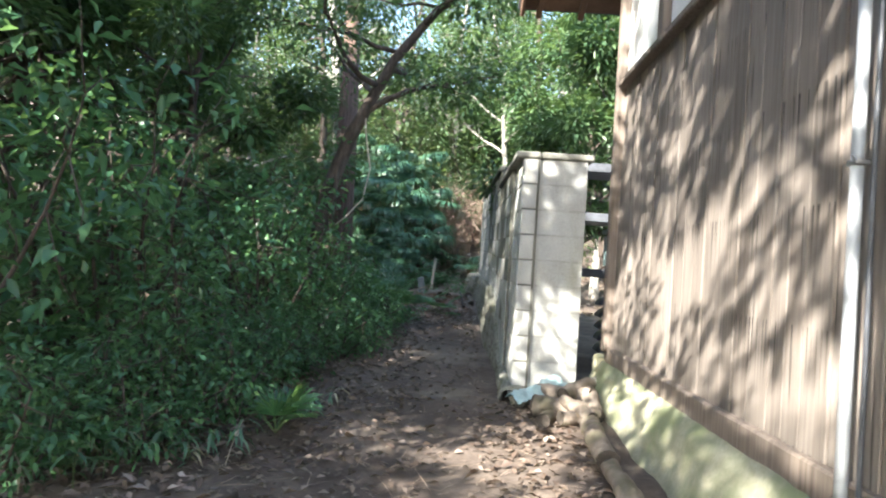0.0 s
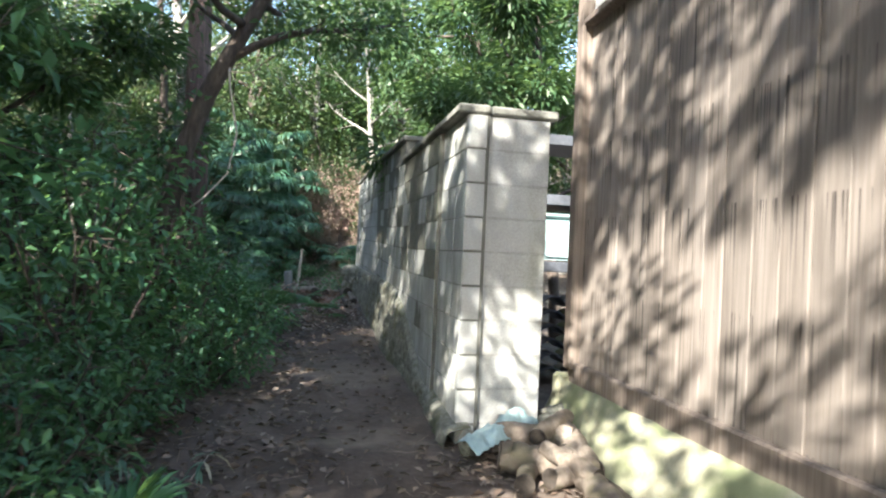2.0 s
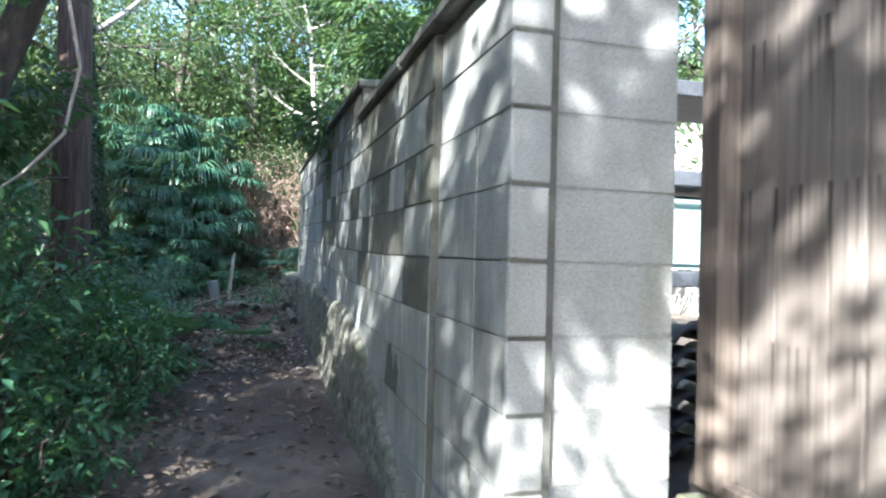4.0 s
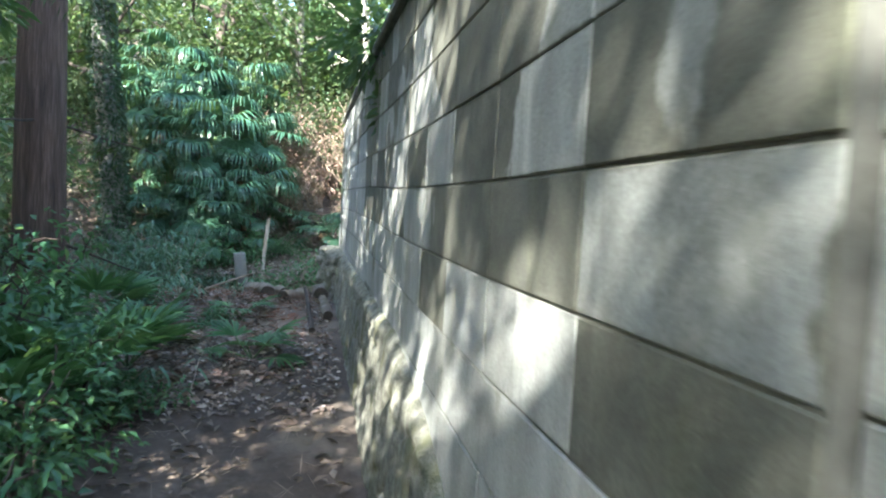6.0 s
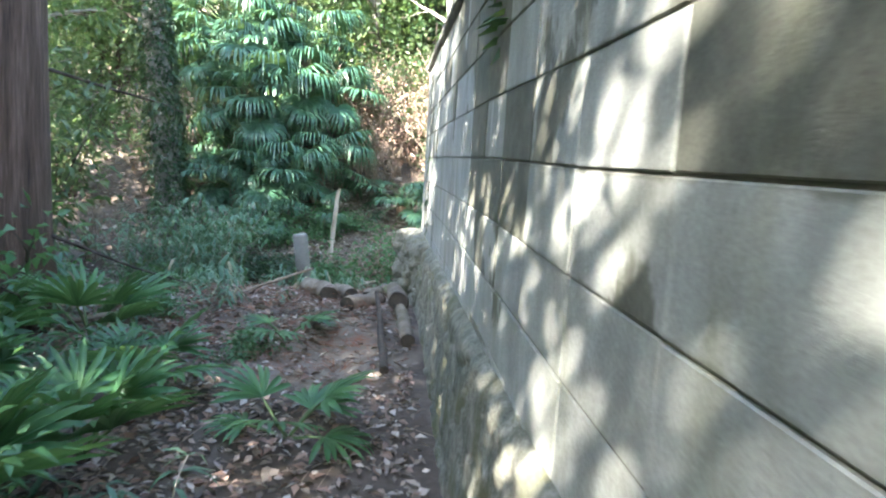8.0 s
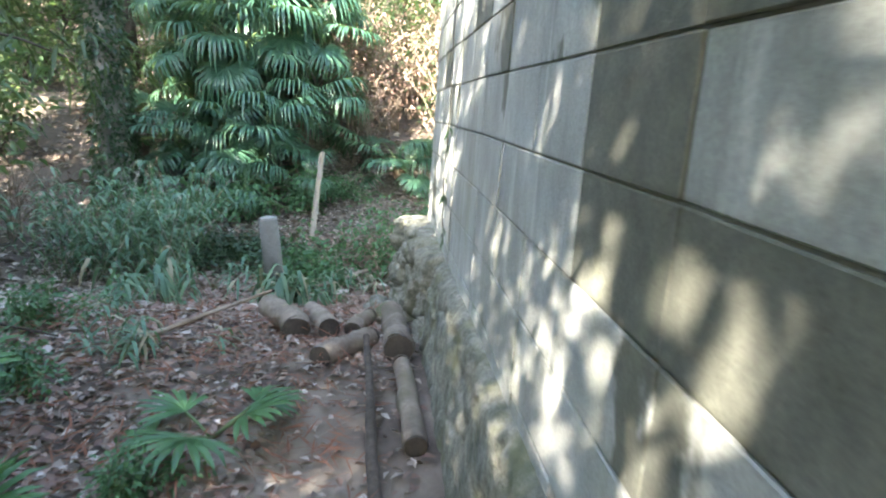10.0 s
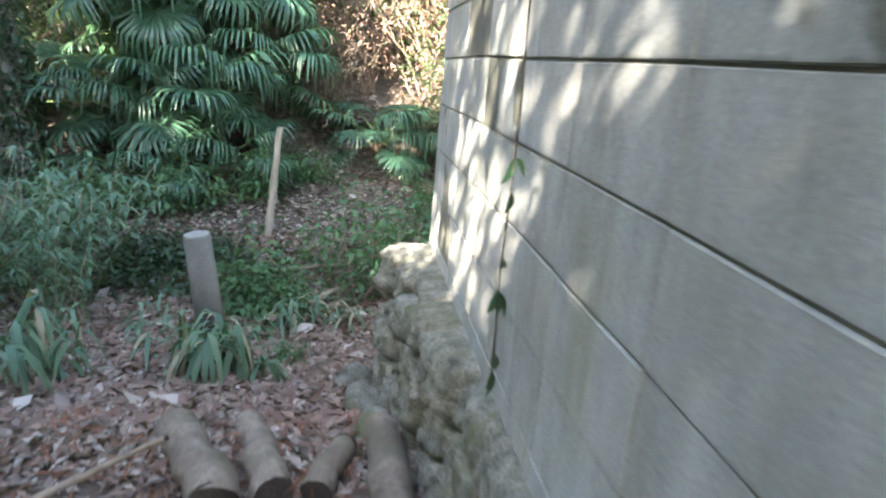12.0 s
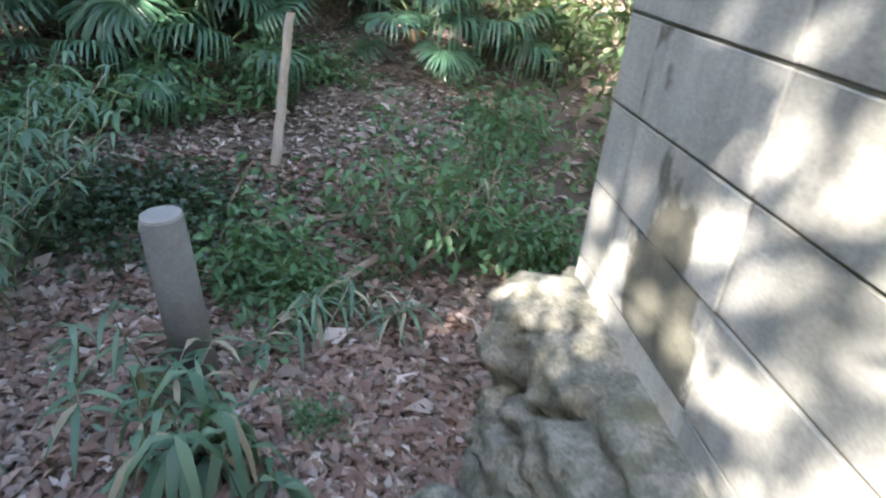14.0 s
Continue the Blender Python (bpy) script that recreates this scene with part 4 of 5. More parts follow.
# understorey along the path: a few grown shapes, repeated
SH = "dense dark green evergreen shrub with glossy leaves"
shrub_a = shrub(RNG, 2.3, 0.9, 6, 7, 0.125, L_SHRUB, at_ground(-2.35, 4.7), SH, group="evergreen shrubs beside the path")
shrub_b = shrub(RNG, 1.5, 0.7, 5, 8, 0.095, L_SHRUB, at_ground(-1.75, 5.7), SH, group="evergreen shrubs beside the path")
shrub_c = shrub(RNG, 0.8, 0.55, 5, 7, 0.075, L_SHRUB, at_ground(-1.35, 6.6), "low dark green leafy shrub at the path edge", "low_shrub", 0.12, "low shrubs")
for x, y, turn, s in ((-3.2, 5.4, 70, 1.15), (-2.8, 3.6, 140, 1.0), (-2.2, 6.9, 200, 0.95), (-4.1, 4.3, 20, 1.25), (-3.9, 6.8, 260, 1.3), (-3.1, 8.3, 33, 1.0), (-4.8, 8.6, 120, 1.4)):
    plant_copy(shrub_a, x, y, turn, s)
for x, y, turn, s in ((-1.9, 4.2, 50, 0.85), (-1.95, 8.3, 130, 0.9), (-2.4, 9.4, 220, 1.0), (-1.6, 7.1, 300, 0.8), (-3.0, 10.6, 10, 1.2), (-3.9, 12.6, 170, 1.5), (-4.5, 10.5, 90, 1.6)):
    plant_copy(shrub_b, x, y, turn, s)
for x, y, turn, s in ((-1.75, 3.75, 15, 0.9), (-2.2, 3.35, 115, 0.8), (-2.7, 4.0, 215, 1.0), (-1.2, 7.5, 40, 0.9), (-1.15, 8.35, 100, 0.95), (-1.45, 5.3, 160, 0.8), (-1.5, 9.1, 210, 1.0), (-1.7, 9.9, 270, 1.1), (-1.6, 4.6, 75, 0.75), (-1.6, 3.5, 60, 0.8), (-1.5, 4.2, 130, 0.8), (-1.42, 4.85, 250, 0.75), (-1.32, 5.75, 310, 0.75), (-1.15, 6.35, 20, 0.7), (-1.0, 7.05, 95, 0.7), (-0.95, 7.85, 190, 0.7), (-1.0, 8.75, 280, 0.65), (-2.0, 3.0, 200, 0.8)):
    plant_copy(shrub_c, x, y, turn, s)

# canopy trees left of path and behind start, mostly unseen, placed for dapples
CAN = "tall evergreen broadleaf tree shading the path"
TREE_RNG = np.random.default_rng(21)
can_a = broad_tree(TREE_RNG, 8.5, 0.14, 0.38, 2.6, 13, 400, 0.14, L_CROWN, M_BARK, None, 0.31, "canopy_tree", CAN, at_ground(-2.4, -2.63), "trees over the path", 0.0, 0.17)
can_b = broad_tree(TREE_RNG, 6.5, 0.10, 0.30, 2.1, 12, 360, 0.13, L_CROWN, M_BARK, None, 0.28, "canopy_tree", CAN, at_ground(-5.07, -2.92), "trees over the path", 0.0, 0.17)
can_c = broad_tree(TREE_RNG, 7.3, 0.09, 0.5, 1.2, 10, 360, 0.14, L_CROWN, M_BARK, None, 0.27, "canopy_tree", CAN, at_ground(-5.9, 5.12), "trees over the path", 0.0, 0.3)
for tree, turn, size in ((can_a, 11, 1.09), (can_b, 312, 0.9), (can_c, 356, 1.08)):
    tree.rotation_euler.z = radians(turn)
    tree.scale = (size, size, size)
# placements tuned so the crowns' gaps set sun patches on walls and ground
CANOPY = (
    (can_a, -6.2, 8.38, 301, 1.05),
    (can_b, -3.22, 1.0, 211, 0.93),
    (can_a, -4.76, 0.74, 154, 0.91),
    (can_a, -4.41, -5.42, 187, 0.88),
    (can_c, -5.8, 7.54, 194, 0.84),
    (can_a, -6.61, 6.62, 2, 1.06),
    (can_b, -6.75, 1.96, 5, 0.81),
    (can_b, -6.72, -5.86, 98, 1.07),
    (can_c, -7.47, -4.26, 357, 0.89),
    (can_b, -4.78, 5.43, 229, 0.98),
    (can_b, -7.33, 3.4, 85, 0.89),
    (can_b, -5.7, -2.18, 62, 0.95),
    (can_a, -3.86, 4.23, 171, 1.07),
    (can_b, -3.64, 7.95, 73, 0.87),
    (can_b, -5.52, 9.1, 251, 1.1),
    (can_a, -9.2, 6.6, 279, 1.0),
    (can_a, -7.54, 8.81, 100, 1.1),
    (can_a, -7.11, -12.49, 254, 1.1),
    # two unseen trees set to shade the palms on the slope
    (can_b, -5.94, 12.47, 287, 1.1),
    (can_a, -5.8, 13.1, 74, 1.0),
    (can_b, 1.9, 11.2, 60, 0.85),
    (can_a, 3.2, 13.4, 120, 0.9),
    (can_b, 2.6, 9.2, 200, 0.8))
for src, x, y, turn, s in CANOPY:
    plant_copy(src, x, y, turn, s)

# slope behind: lit trees, some bare of low leaves
far_a = broad_tree(RNG, 10, 0.16, 0.16, 3.0, 15, 50, 0.17, L_SUNNY, M_BARK, None, 0.42, "hillside_tree", "sunlit broadleaf tree on the wooded slope", at_ground(-4.6, 22.0), "trees on the slope", 0.15, 0.5)
far_b = broad_tree(RNG, 8, 0.12, 0.22, 2.4, 13, 45, 0.16, L_CROWN, M_GREYBARK, None, 0.38, "hillside_tree", "broadleaf tree on the wooded slope", at_ground(1.6, 24.0), "trees on the slope", 0.1, 0.52)
placed = random.Random(3)
spots = [(-0.6, 25.5), (-2.8, 26.0), (4.0, 22.0), (3.0, 27.5), (-6.5, 19.5), (-8.5, 24.0), (6.5, 19.0), (-7.5, 15.5), (-10.5, 18.5), (0.8, 30.5), (-4.5, 30.0), (-9, 30), (5.5, 32), (9, 26), (-13, 24), (-12, 12.5), (-10, 7.5), (-14, 16), (-11, 3), (-13, 8), (9.5, 16), (5.6, 14.2), (3.6, 17.6), (8, 9), (-1.5, 35), (3, 37), (-7, 37), (-13, 34), (10, 36), (-18, 28), (-17, 20), (-18, 10), (-3, 43), (5, 45), (-11, 45), (14, 30), (-9.5, -1.5), (-15, 2)]
for k, (x, y) in enumerate(spots):
    plant_copy(far_a if k % 2 else far_b, x, y, placed.uniform(0, 360), placed.uniform(0.85, 1.3), -0.1)
und = shrub(RNG, 1.7, 1.0, 8, 10, 0.12, L_SUNNY, at_ground(-5.0, 18.3), "yellow-green undergrowth shrub on the slope", "undergrowth", 0.22, "undergrowth on the slope")
for x, y in ((-3.9, 19.6), (0.6, 21.0), (2.2, 20.0), (-2.6, 22.4), (-0.4, 23.2), (1.5, 26), (-5.8, 21), (-6.8, 17), (-4.4, 15.6), (-5.5, 13.9), (-8, 20), (3.6, 24), (-1.9, 28), (-6, 26), (-7.2, 11.6), (-8.5, 13.6), (-6.6, 8.9), (2.2, 16.5), (1.6, 18.4), (-9.5, 10), (-7.4, 4.6), (-8.6, 7.4), (-3.2, 24.5), (-1.2, 26.5), (0.4, 28), (2.6, 22.2), (2.0, 29.5), (-4.6, 27.5), (-7.5, 23), (-8.6, 27), (4.8, 26.5), (-2.2, 31), (1, 33), (-5.4, 33), (4.4, 30), (-10.5, 21), (-11, 26), (6.8, 23), (-0.9, 21.6), (0.9, 22.6), (-3.4, 21.4)):
    plant_copy(und, x, y, placed.uniform(0, 360), placed.uniform(0.8, 1.35), -0.05)


HILL_FILL = random.Random(9)
for k in range(26):
    plant_copy(und, HILL_FILL.uniform(-11, 8), HILL_FILL.uniform(25, 40), HILL_FILL.uniform(0, 360), HILL_FILL.uniform(1.5, 2.5), -0.1)


# ---- fan palms ----
def fan_frond_mesh(rng, radius, segs, droop):
    """A fan leaf: narrow folded segments round a hub, tips hanging."""
    pieces = []
    for k in range(segs):
        a = radians(-125 + 250 * k / (segs - 1)) + rng.normal(0, 0.02)
        ln = radius * (0.72 + 0.28 * math.cos(a * 0.6)) * rng.uniform(0.9, 1.05)
        d = np.array([math.cos(a), math.sin(a), 0.12])
        s = np.array([-math.sin(a), math.cos(a), 0.0])
        w = radius * 0.040
        bend = rng.uniform(0.6, 1.3) * droop
        stations = ((0.0, 0.15, 0), (0.4, 1.0, 0.02), (0.72, 0.75, 0.16), (0.9, 0.4, 0.42), (1.0, 0.05, 0.62))
        vs = []
        for f, ww, dr in stations:
            c = d * ln * (f - 0.35 * dr * bend * f) - np.array([0, 0, 1]) * ln * dr * bend
            vs += [c + s * w * ww + np.array([0, 0, w * ww * 0.5]), c, c - s * w * ww + np.array([0, 0, w * ww * 0.5])]
        t = []
        for i in range(4):
            b = i * 3
            for o in (0, 1):
                t += [(b + o, b + o + 1, b + o + 4), (b + o, b + o + 4, b + o + 3)]
        pieces.append((np.array(vs), np.array(t)))
    v, t = join_arrays(pieces)
    return raw_mesh("frond", v, t, L_PALM)


def young_frond_mesh(rng, radius, segs):
    """A young fan: few broad pointed strips, upright and hardly bent."""
    pieces = []
    for k in range(segs):
        a = radians(-78 + 156 * k / (segs - 1)) + rng.normal(0, 0.04)
        ln = radius * rng.uniform(0.85, 1.05)
        d = np.array([math.cos(a), math.sin(a), 0.10])
        side = np.array([-math.sin(a), math.cos(a), 0.0])
        w = radius * 0.062
        vs = []
        for f, ww, dr in ((0.0, 0.2, 0), (0.3, 0.8, 0.0), (0.6, 1.0, 0.05), (0.85, 0.7, 0.13), (1.0, 0.06, 0.22)):
            c = d * ln * f - np.array([0, 0, 1]) * ln * dr * rng.uniform(0.7, 1.2)
            vs += [c + side * w * ww + np.array([0, 0, w * ww * 0.5]), c, c - side * w * ww + np.array([0, 0, w * ww * 0.5])]
        t = []
        for i in range(4):
            for o in (0, 1):
                b = i * 3 + o
                t += [(b, b + 1, b + 4), (b, b + 4, b + 3)]
        pieces.append((np.array(vs), np.array(t)))
    v, t = join_arrays(pieces)
    return raw_mesh("frond", v, t, L_YOUNGPALM)


FRONDS = [fan_frond_mesh(RNG, r, n, d) for r, n, d in ((0.62, 34, 0.85), (0.55, 32, 0.6), (0.58, 32, 1.1))]
YOUNG_FRONDS = [young_frond_mesh(RNG, r, n) for r, n in ((0.66, 13), (0.6, 11), (0.7, 12))]


def fan_palm(x, y, trunk_h, fronds, size, label, spread=1.0, group="fan palms", erect=0.0):
    root = thing("fan_palm", at_ground(x, y), label, "palm", group)
    if trunk_h > 0.1:
        p, r = branch_line(RNG, (0, 0, -0.1), (0, 0, 1), trunk_h + 0.1, 0.085, 0.10, 6, 0.03)
        part("trunk", tubes_mesh("trunk", [(p, r)], M_FIBRE, 10), None, root, "shaggy fibrous trunk")
    for k in range(fronds):
        ang = k * 2.39996 + RNG.uniform(-0.3, 0.3)
        up = 1.15 - 1.5 * k / fronds + erect
        ln = size * RNG.uniform(0.55, 0.9) * spread
        d = (math.cos(ang), math.sin(ang), up)
        p, r = branch_line(RNG, (0, 0, trunk_h), d, ln, 0.011 * size + 0.003, 0.006, 5, 0.03, -0.05)
        pet = part("petiole", tubes_mesh("petiole", [(p, r)], M_PETIOLE, 5), None, root)
        way = Vector(p[-1] - p[-2]).normalized()
        xax = (way + Vector((0, 0, -0.25 + 0.2 * erect))).normalized()
        yax = Vector((0, 0, 1)).cross(xax).normalized()
        zax = xax.cross(yax)
        m = Matrix((xax, yax, zax)).transposed().to_4x4()
        fr = new("frond", (FRONDS if size > 0.7 else YOUNG_FRONDS)[k % 3])
        fr.parent = pet
        s = size * RNG.uniform(0.85, 1.1)
        fr.matrix_local = Matrix.Translation(p[-1]) @ m @ Matrix.Diagonal((s, s, s, 1))
    return root


PL = "fan palm with drooping green fans on the slope"
LOW_PL = "low fan palm with drooping green fans on the slope"
for x, y, h, n, size in ((-1.9, 18.6, 1.5, 24, 1.1), (-1.35, 19.3, 1.5, 22, 1.1), (-2.6, 19.6, 2.1, 22, 1.15), (-3.1, 20.6, 2.4, 18, 1.1), (-1.7, 20.6, 2.2, 18, 1.1)):
    fan_palm(x, y, h, n, size, PL)
for x, y, h, n, size in ((-1.6, 17.9, 0.6, 18, 0.95), (-2.2, 17.7, 0.5, 15, 0.85), (-1.1, 18.4, 0.7, 17, 0.9), (-2.75, 18.2, 0.4, 12, 0.85), (-2.15, 18.9, 0.9, 16, 0.95), (-1.25, 17.5, 0.15, 10, 0.72), (-1.95, 17.3, 0.15, 9, 0.72)):
    fan_palm(x, y, h, n, size, LOW_PL)
fan_palm(0.35, 18.3, 0.15, 13, 0.75, "low fan palm beyond the end of the wall")
fan_palm(1.0, 18.4, 0.15, 10, 0.8, "low fan palm beyond the end of the wall")
SEED = "small fan palm seedling in the leaf litter"
for x, y, n, size, erect in ((-1.02, 3.95, 7, 0.30, 1.0), (-1.85, 3.2, 6, 0.30, 1.0), (-1.15, 9.2, 7, 0.55, 1.0), (-0.25, 9.95, 7, 0.34, 0.3),
                             (-1.0, 10.45, 7, 0.40, 0.5), (-0.46, 11.25, 7, 0.31, 0.0), (-1.25, 8.55, 7, 0.55, 1.3), (-0.95, 9.75, 6, 0.42, 1.3),
                             (-1.6, 9.9, 7, 0.5, 1.1), (-1.45, 11.0, 6, 0.45, 1.2), (-1.9, 10.7, 6, 0.5, 1.2)):
    fan_palm(x, y, 0.0, n, size, SEED, 0.75, "palm seedlings", erect)


def rounded_leaf(c, d, length, width):
    """One creased leaf with a curved outline."""
    d = unit(np.array(d, float))
    side = unit(np.cross(d, np.array([1.0, 0.2, 0.3])))
    up = np.cross(side, d)
    left, mid, right = [], [], []
    for f, w in ((0.0, 0.06), (0.2, 0.75), (0.42, 1.0), (0.65, 0.8), (0.85, 0.4), (1.0, 0.03)):
        m = np.array(c) + d * length * f - up * length * 0.18 * f * f
        mid.append(m)
        left.append(m + side * width * 0.5 * w + up * width * 0.15 * w)
        right.append(m - side * width * 0.5 * w + up * width * 0.15 * w)
    v = np.array(left + mid + right)
    t = []
    for i in range(5):
        for o in (0, 6):
            t += [(o + i, o + i + 6, o + i + 7), (o + i, o + i + 7, o + i + 1)]
    return v, np.array(t)


def hanging_vine():
    root = thing("hanging_vine", (WX - 0.02, 11.93, TOP0 + 0.44), "thin vine with dark leaves hanging down the block wall", "vine")
    p = np.array([(0.08, 0, 0.03), (-0.05, 0, 0.03), (-0.055, 0.01, -0.45), (-0.05, -0.01, -0.8), (-0.055, 0.0, -1.1), (-0.04, 0.03, -1.36)])
    part("stem", tubes_mesh("stem", [(p, [0.0022] * 6)], M_BARK, 5), None, root)
    for z, k in ((-0.86, 2), (-0.93, 2), (-1.07, 1), (-1.15, 3), (-1.30, 2), (-1.35, 2)):
        c = np.array([np.interp(-z, -p[:, 2], p[:, 0]), np.interp(-z, -p[:, 2], p[:, 1]), z])
        leaves = [rounded_leaf(c, RNG.normal(0, 0.5, 3) + np.array([-0.2, 0, -0.9]), RNG.uniform(0.045, 0.065), RNG.uniform(0.026, 0.036)) for _ in range(k)]
        v, t = join_arrays(leaves)
        part("leaf_sprig", raw_mesh("leaf_sprig", v, t, L_IVY, True), None, root)


hanging_vine()


# ---- bamboo grass and low plants ----
def bamboo_grass(x, y, height, stems, label, leaf=0.2, spread=0.25, dry=0.12, wide=0.13, lean=0.5, sprays=3, droop=1.0):
    root = thing("bamboo_grass", at_ground(x, y), label, "plant", "bamboo grass clumps")
    P, D, Q, E = [], [], [], []
    for s in range(stems):
        a = RNG.uniform(0, 6.28)
        d = (math.cos(a) * lean, math.sin(a) * lean, 1.0)
        h = height * RNG.uniform(0.6, 1.05)
        p, r = branch_line(RNG, (RNG.normal(0, spread * 0.5), RNG.normal(0, spread * 0.5), -0.05), d, h, 0.004, 0.002, 6, 0.10, -0.03)
        part("culm", tubes_mesh("culm", [(p, r)], M_PETIOLE if RNG.random() > 0.3 else M_STAKE, 4), None, root)
        for i in range(2, 7):
            for q in range(sprays if i > 3 else sprays - 2):
                aa = RNG.uniform(0, 6.28)
                dd = np.array([math.cos(aa), math.sin(aa), RNG.uniform(-0.2, 0.5)])
                if RNG.random() < dry:
                    Q.append(p[i]); E.append(dd)
                else:
                    P.append(p[i]); D.append(dd)
    for pts, ds, mat, nm in ((P, D, L_SASA, "leaves"), (Q, E, L_DRYSASA, "dry_leaves")):
        if not pts:
            continue
        v, t = blade_arrays(np.array(pts), np.array(ds), leaf, leaf * wide, droop)
        part(nm, raw_mesh(nm, v, t, mat), None, root)
    return root


def blade_arrays(P, D, length, width, droop=1.0):
    """Long arching blades of four stations."""
    n = len(P)
    D = unit(D)
    L = length * RNG.uniform(0.7, 1.25, n)[:, None]
    W = width * RNG.uniform(0.8, 1.2, n)[:, None]
    S = unit(np.cross(D, [0, 0, 1.0]))
    rows = []
    for f, w, dr in ((0.0, 0.15, 0.0), (0.3, 1.0, 0.02), (0.65, 0.8, 0.22), (1.0, 0.03, 0.62)):
        c = P + D * L * (f - 0.15 * dr) / droop ** 0.8 - np.array([0, 0, 1.0]) * L * dr * droop
        rows += [c + S * W * w * 0.5, c - S * W * w * 0.5]
    v = np.stack(rows, 1).reshape(-1, 3)
    k = np.arange(n)[:, None] * 8
    t = np.concatenate([k + np.array(q) for b in (0, 2, 4) for q in ((b, b + 1, b + 3), (b, b + 3, b + 2))], 1).reshape(-1, 3)
    return v, t


bamboo_grass(-0.55, 13.72, 0.42, 11, "arching bamboo grass with long drooping leaves and a few dry tips", 0.26, 0.15, 0.10, 0.115, 0.45, 3, 1.7)
bamboo_grass(-1.4, 13.65, 0.5, 10, "bamboo grass clump with dry stalks", 0.24, 0.25, 0.12, 0.12, 0.5, 3, 1.5)
bamboo_grass(-1.5, 12.9, 0.3, 6, "bamboo grass clump in leaf litter", 0.22, 0.22, 0.12, 0.11)
bamboo_grass(-0.2, 14.75, 0.34, 9, "bamboo grass clump with pale dry leaves", 0.2, 0.16, 0.25, 0.08)
bamboo_grass(-0.8, 14.05, 0.4, 9, "bamboo grass clump before the boundary post", 0.17, 0.2, 0.08)
for x, y, h in ((-1.42, 3.55, 0.3), (-1.75, 3.1, 0.35), (-1.2, 4.5, 0.25), (-1.3, 10.2, 0.4), (-1.75, 11.4, 0.4), (-0.95, 11.9, 0.28), (-1.35, 9.4, 0.4), (-0.85, 9.3, 0.3), (-2.2, 11.9, 0.4)):
    bamboo_grass(x, y, h, 11, "fine-leaved bamboo grass clump among fallen leaves", 0.13, 0.3, 0.1, 0.13)
FEA = "feathery blue-green dwarf bamboo bush"
for x, y, h in ((-1.72, 14.9, 1.1), (-2.1, 15.3, 1.15), (-2.55, 15.1, 0.95)):
    bamboo_grass(x, y, h * 1.1, 46, FEA, 0.115, 0.36, 0.015, 0.2, 0.45, 4)
herb = shrub(RNG, 0.42, 0.45, 7, 5, 0.07, L_HERB, at_ground(-0.62, 15.15), "low bright green leafy undergrowth", "low_plant", 0.09, "low green plants", 0.5, "plant", M_PETIOLE)
for x, y, s in ((-0.3, 15.0, 0.7), (0.9, 15.3, 0.9), (-0.85, 17.3, 1.1), (-1.45, 17.0, 1.2), (-2.0, 16.8, 1.1), (-0.25, 13.95, 0.30), (1.0, 17.1, 1.1), (-1.1, 8.5, 0.7), (-0.8, 9.0, 0.55), (-0.62, 10.9, 0.4), (-1.2, 10.5, 0.6), (-1.4, 7.9, 0.8), (-0.95, 6.8, 0.5), (-1.3, 11.6, 0.5), (-1.6, 12.4, 0.6), (-2.4, 16.5, 1.1), (-0.45, 17.6, 0.8), (-2.3, 12.3, 0.8)):
    plant_copy(herb, x, y, placed.uniform(0, 360), s)
bush = shrub(np.random.default_rng(77), 0.62, 0.8, 7, 4, 0.075, L_HERB, at_ground(0.15, 15.45), "leafy green bush on bare brown stems past the wall", "leafy_bush", 0.11, "leafy bushes past the wall", 0.5, "shrub", M_TWIG)
for x, y, s in ((0.55, 15.5, 1.0), (0.75, 16.4, 0.95)):
    plant_copy(bush, x, y, placed.uniform(0, 360), s)


OWN = np.random.default_rng(31)
thicket = shrub(OWN, 1.7, 0.8, 9, 3, 0.07, L_REDLITTER, at_ground(0.25, 20.0), "brown dry thicket of thin bare stems on the slope", "dry_thicket", 0.2, "dry thickets", 0.45, "thicket", M_TWIG)
for twiggy in thicket.children:
    tagged(twiggy, kind="stuff")
for x, y, s in ((0.95, 19.3, 0.9), (1.5, 20.2, 1.1), (-0.2, 21.2, 1.2), (-0.45, 19.6, 0.95), (-0.1, 18.9, 0.7), (0.6, 20.6, 1.1), (-0.7, 20.6, 1.2), (1.1, 21.4, 1.3), (-3.6, 18.6, 0.8), (-3.7, 16.2, 0.6)):
    plant_copy(thicket, x, y, HILL_FILL.uniform(0, 360), s)


def ivy_mat(cx, cy, rx, ry, n):
    x, y = cx + OWN.normal(0, rx * 0.5, n), cy + OWN.normal(0, ry * 0.5, n)
    z = np.array([ground_z(a, b) for a, b in zip(x, y)]) + OWN.uniform(0.02, 0.13, n)
    a = OWN.uniform(0, 6.283, n)
    D = np.stack([np.cos(a), np.sin(a), OWN.normal(0.1, 0.35, n)], 1)
    ob = part("ivy_groundcover", leaves_mesh("ivy_groundcover", OWN, np.stack([x, y, z], 1), D, OWN.uniform(0.035, 0.06, n), OWN.uniform(0.03, 0.045, n), L_IVY), None)
    tagged(ob, "dark green ivy creeping over the ground", "ivy", kind="stuff")


ivy_mat(-1.25, 15.75, 0.75, 0.5, 2600)
ivy_mat(-2.3, 15.9, 0.7, 0.6, 1800)


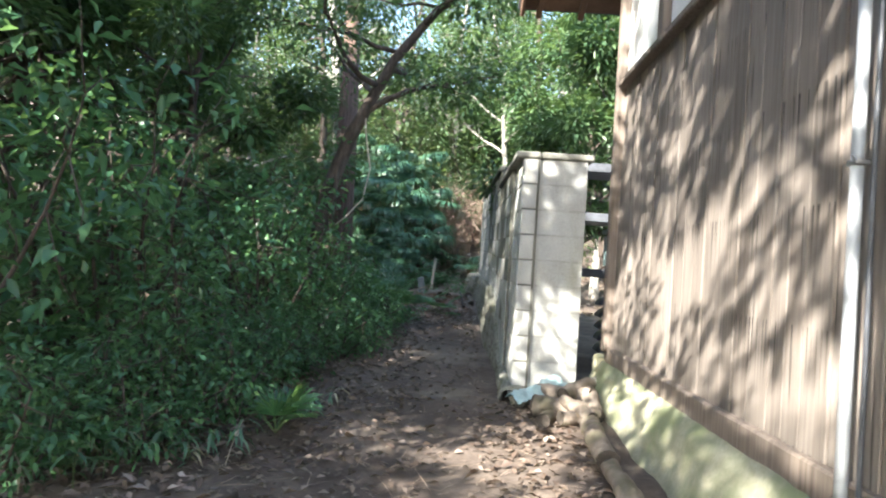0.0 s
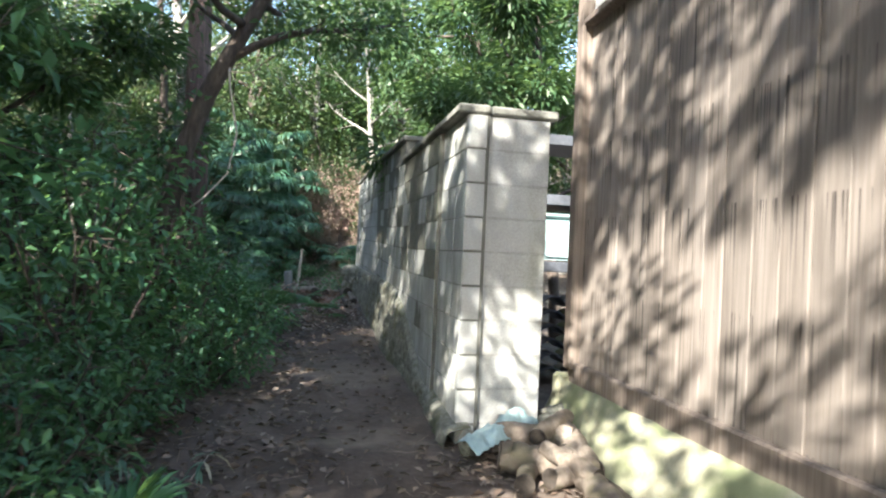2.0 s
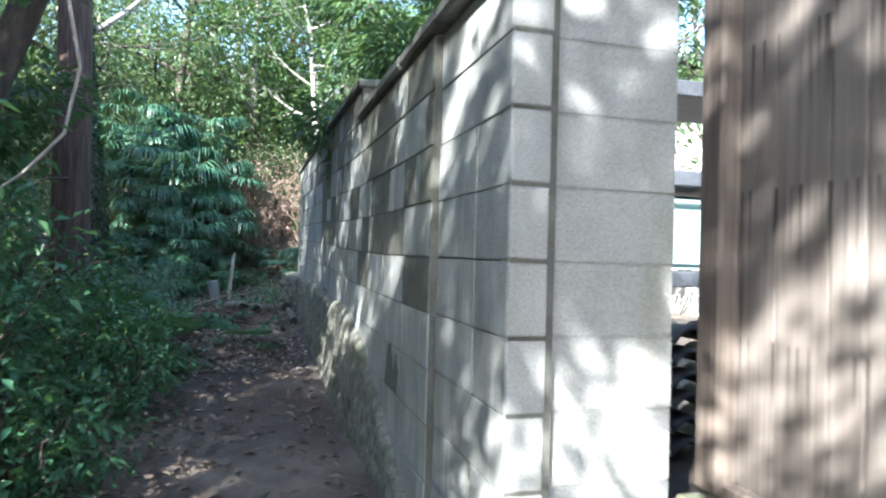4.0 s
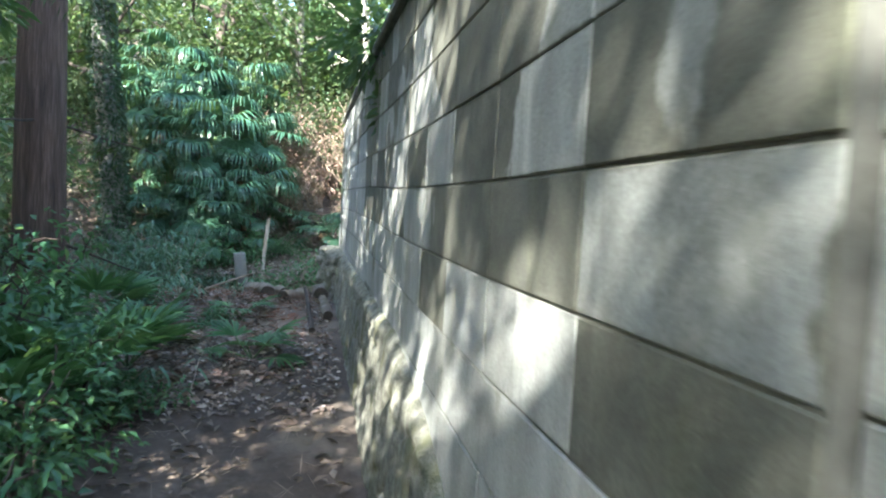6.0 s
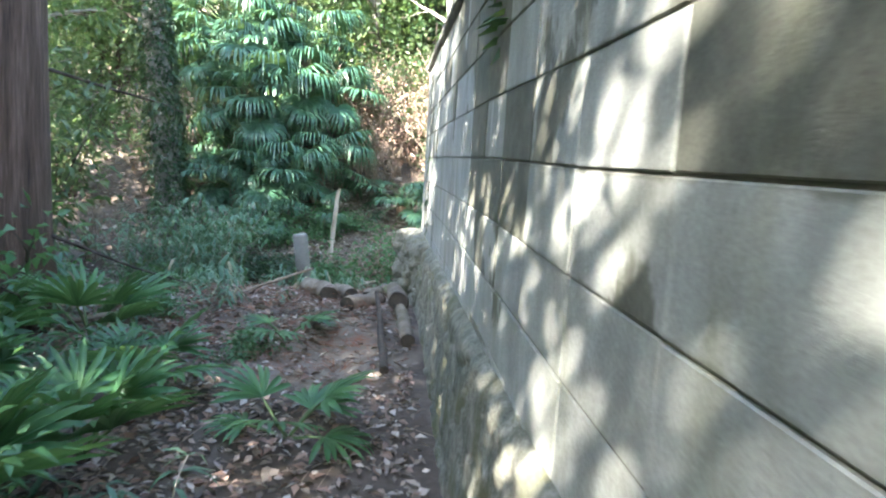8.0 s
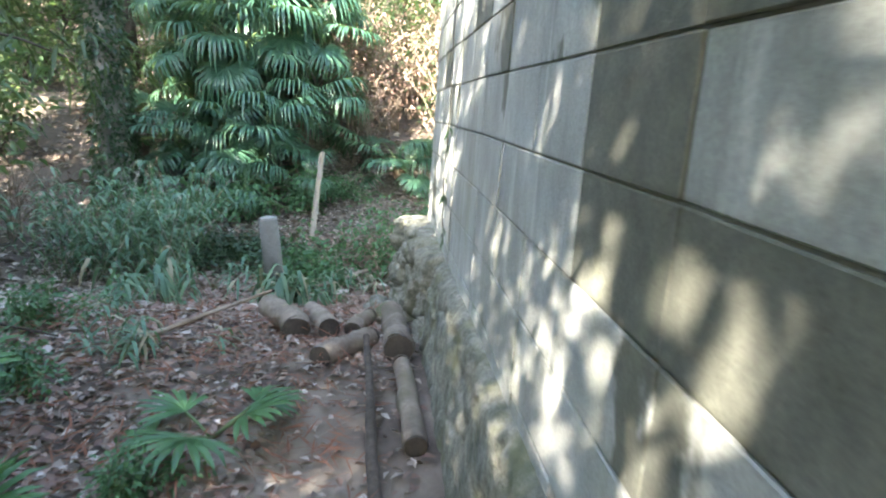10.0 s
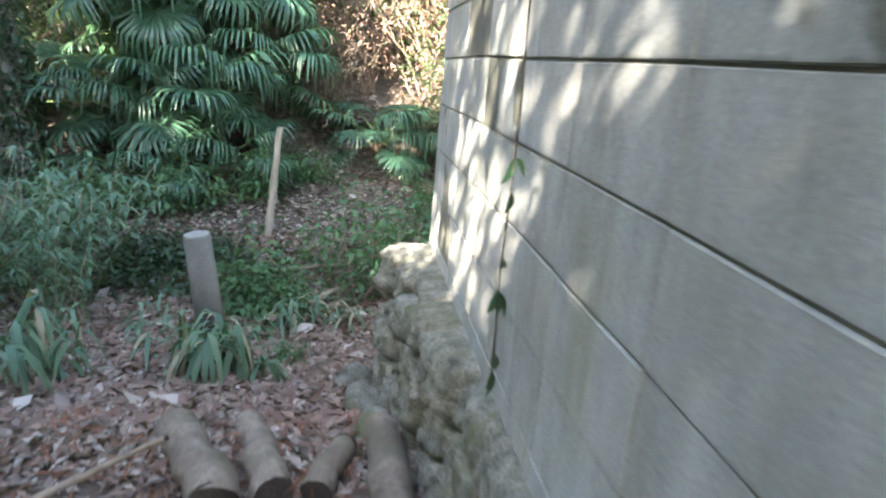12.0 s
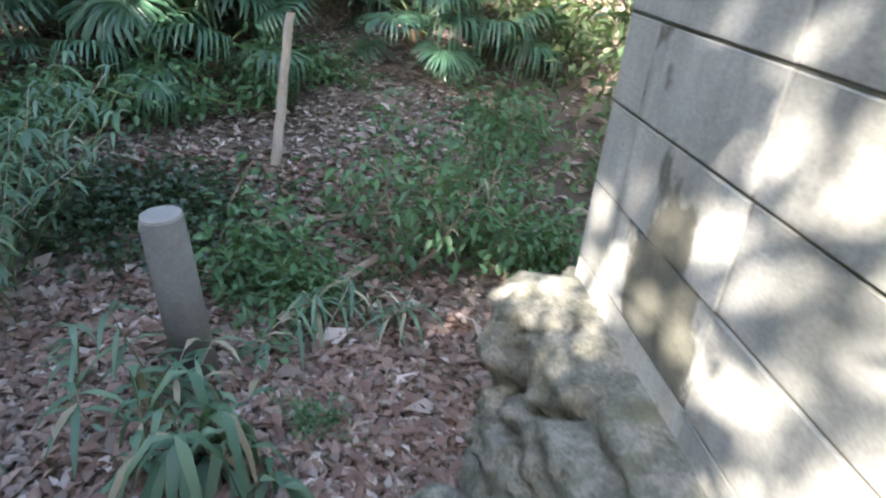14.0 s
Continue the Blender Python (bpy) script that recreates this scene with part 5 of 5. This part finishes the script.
# ---- leaf litter ----
def scatter(name, n, x0, x1, y0, y1, size, material, label, seed, thin_path=True, lift=0.02, slim=0.5):
    rng = np.random.default_rng(seed)
    x, y = rng.uniform(x0, x1, n), rng.uniform(y0, y1, n)
    if thin_path:
        trod = np.exp(-((x + 0.05) / 0.38) ** 2) * np.clip((11.5 - y) / 3, 0, 1) * 0.80
        bare = np.array([noise.noise(Vector((a * 1.1, b * 1.1, seed))) for a, b in zip(x, y)])
        trod = np.maximum(trod, 0.9 * np.exp(-((x - 0.02) / 0.32) ** 2 - ((y - 11.2) / 0.6) ** 2))
        keep = rng.random(n) > np.maximum(trod, np.clip(0.1 + bare * 0.9, 0, 0.75))
        x, y = x[keep], y[keep]
    keep = ~((x > 0.28) & (y > 5.2) & (y < 13.8)) & ~((x > 0.92) & (y < 5.6))
    x, y = x[keep], y[keep]
    z = np.array([ground_z(a, b) for a, b in zip(x, y)]) + rng.uniform(0.004, lift, len(x))
    a = rng.uniform(0, 6.283, len(x))
    D = np.stack([np.cos(a), np.sin(a), rng.normal(0, 0.22, len(x))], 1)
    L = size * rng.uniform(0.6, 1.3, len(x))
    ob = part(name, leaves_mesh(name, rng, np.stack([x, y, z], 1), D, L, L * slim * rng.uniform(0.7, 1.2, len(x)), material, 0.0, 0.3), None)
    tagged(ob, label, "leaf litter", kind="stuff")


scatter("fallen_leaves", 13000, -3.0, 0.95, 1.5, 9.6, 0.06, L_DARKLITTER, "dull dark brown fallen leaves scattered over the soil", 1)
scatter("fallen_leaves", 17000, -3.0, 0.95, 9.0, 14.5, 0.05, L_LITTER, "dry tan fallen leaves scattered over the mound", 8)
scatter("fallen_leaves", 30000, -3.0, 1.2, 12.5, 19.5, 0.06, L_LITTER, "dry tan fallen leaves covering the dip and slope", 2, False)
scatter("fallen_leaves", 11000, -2.2, 0.6, 9.4, 15.0, 0.05, L_REDLITTER, "red-brown fallen leaves over the mound", 3, True, 0.03)
scatter("fallen_leaves", 16000, -14, 6, 13.0, 34, 0.14, L_LITTER, "pale fallen leaves on the wooded slope", 4, False)
scatter("fallen_leaves", 14000, -10, -1.2, 0.5, 16, 0.10, L_LITTER, "fallen leaves under the trees", 5, False)
scatter("fallen_leaves", 9000, -1.6, 0.4, 12.8, 16.5, 0.065, L_REDLITTER, "red-brown fallen leaves in the dip past the mound", 12, False, 0.035)
scatter("twigs", 2600, -2.5, 0.6, 3.0, 17.5, 0.17, M_TWIG, "thin dry twigs among the fallen leaves", 6, False, 0.03, 0.03)
scatter("cedar_sprays", 2000, -1.7, 0.1, 10.6, 12.9, 0.11, M_CEDARTWIG, "red-brown dead cedar sprays heaped on the mound", 7, False, 0.07, 0.06)
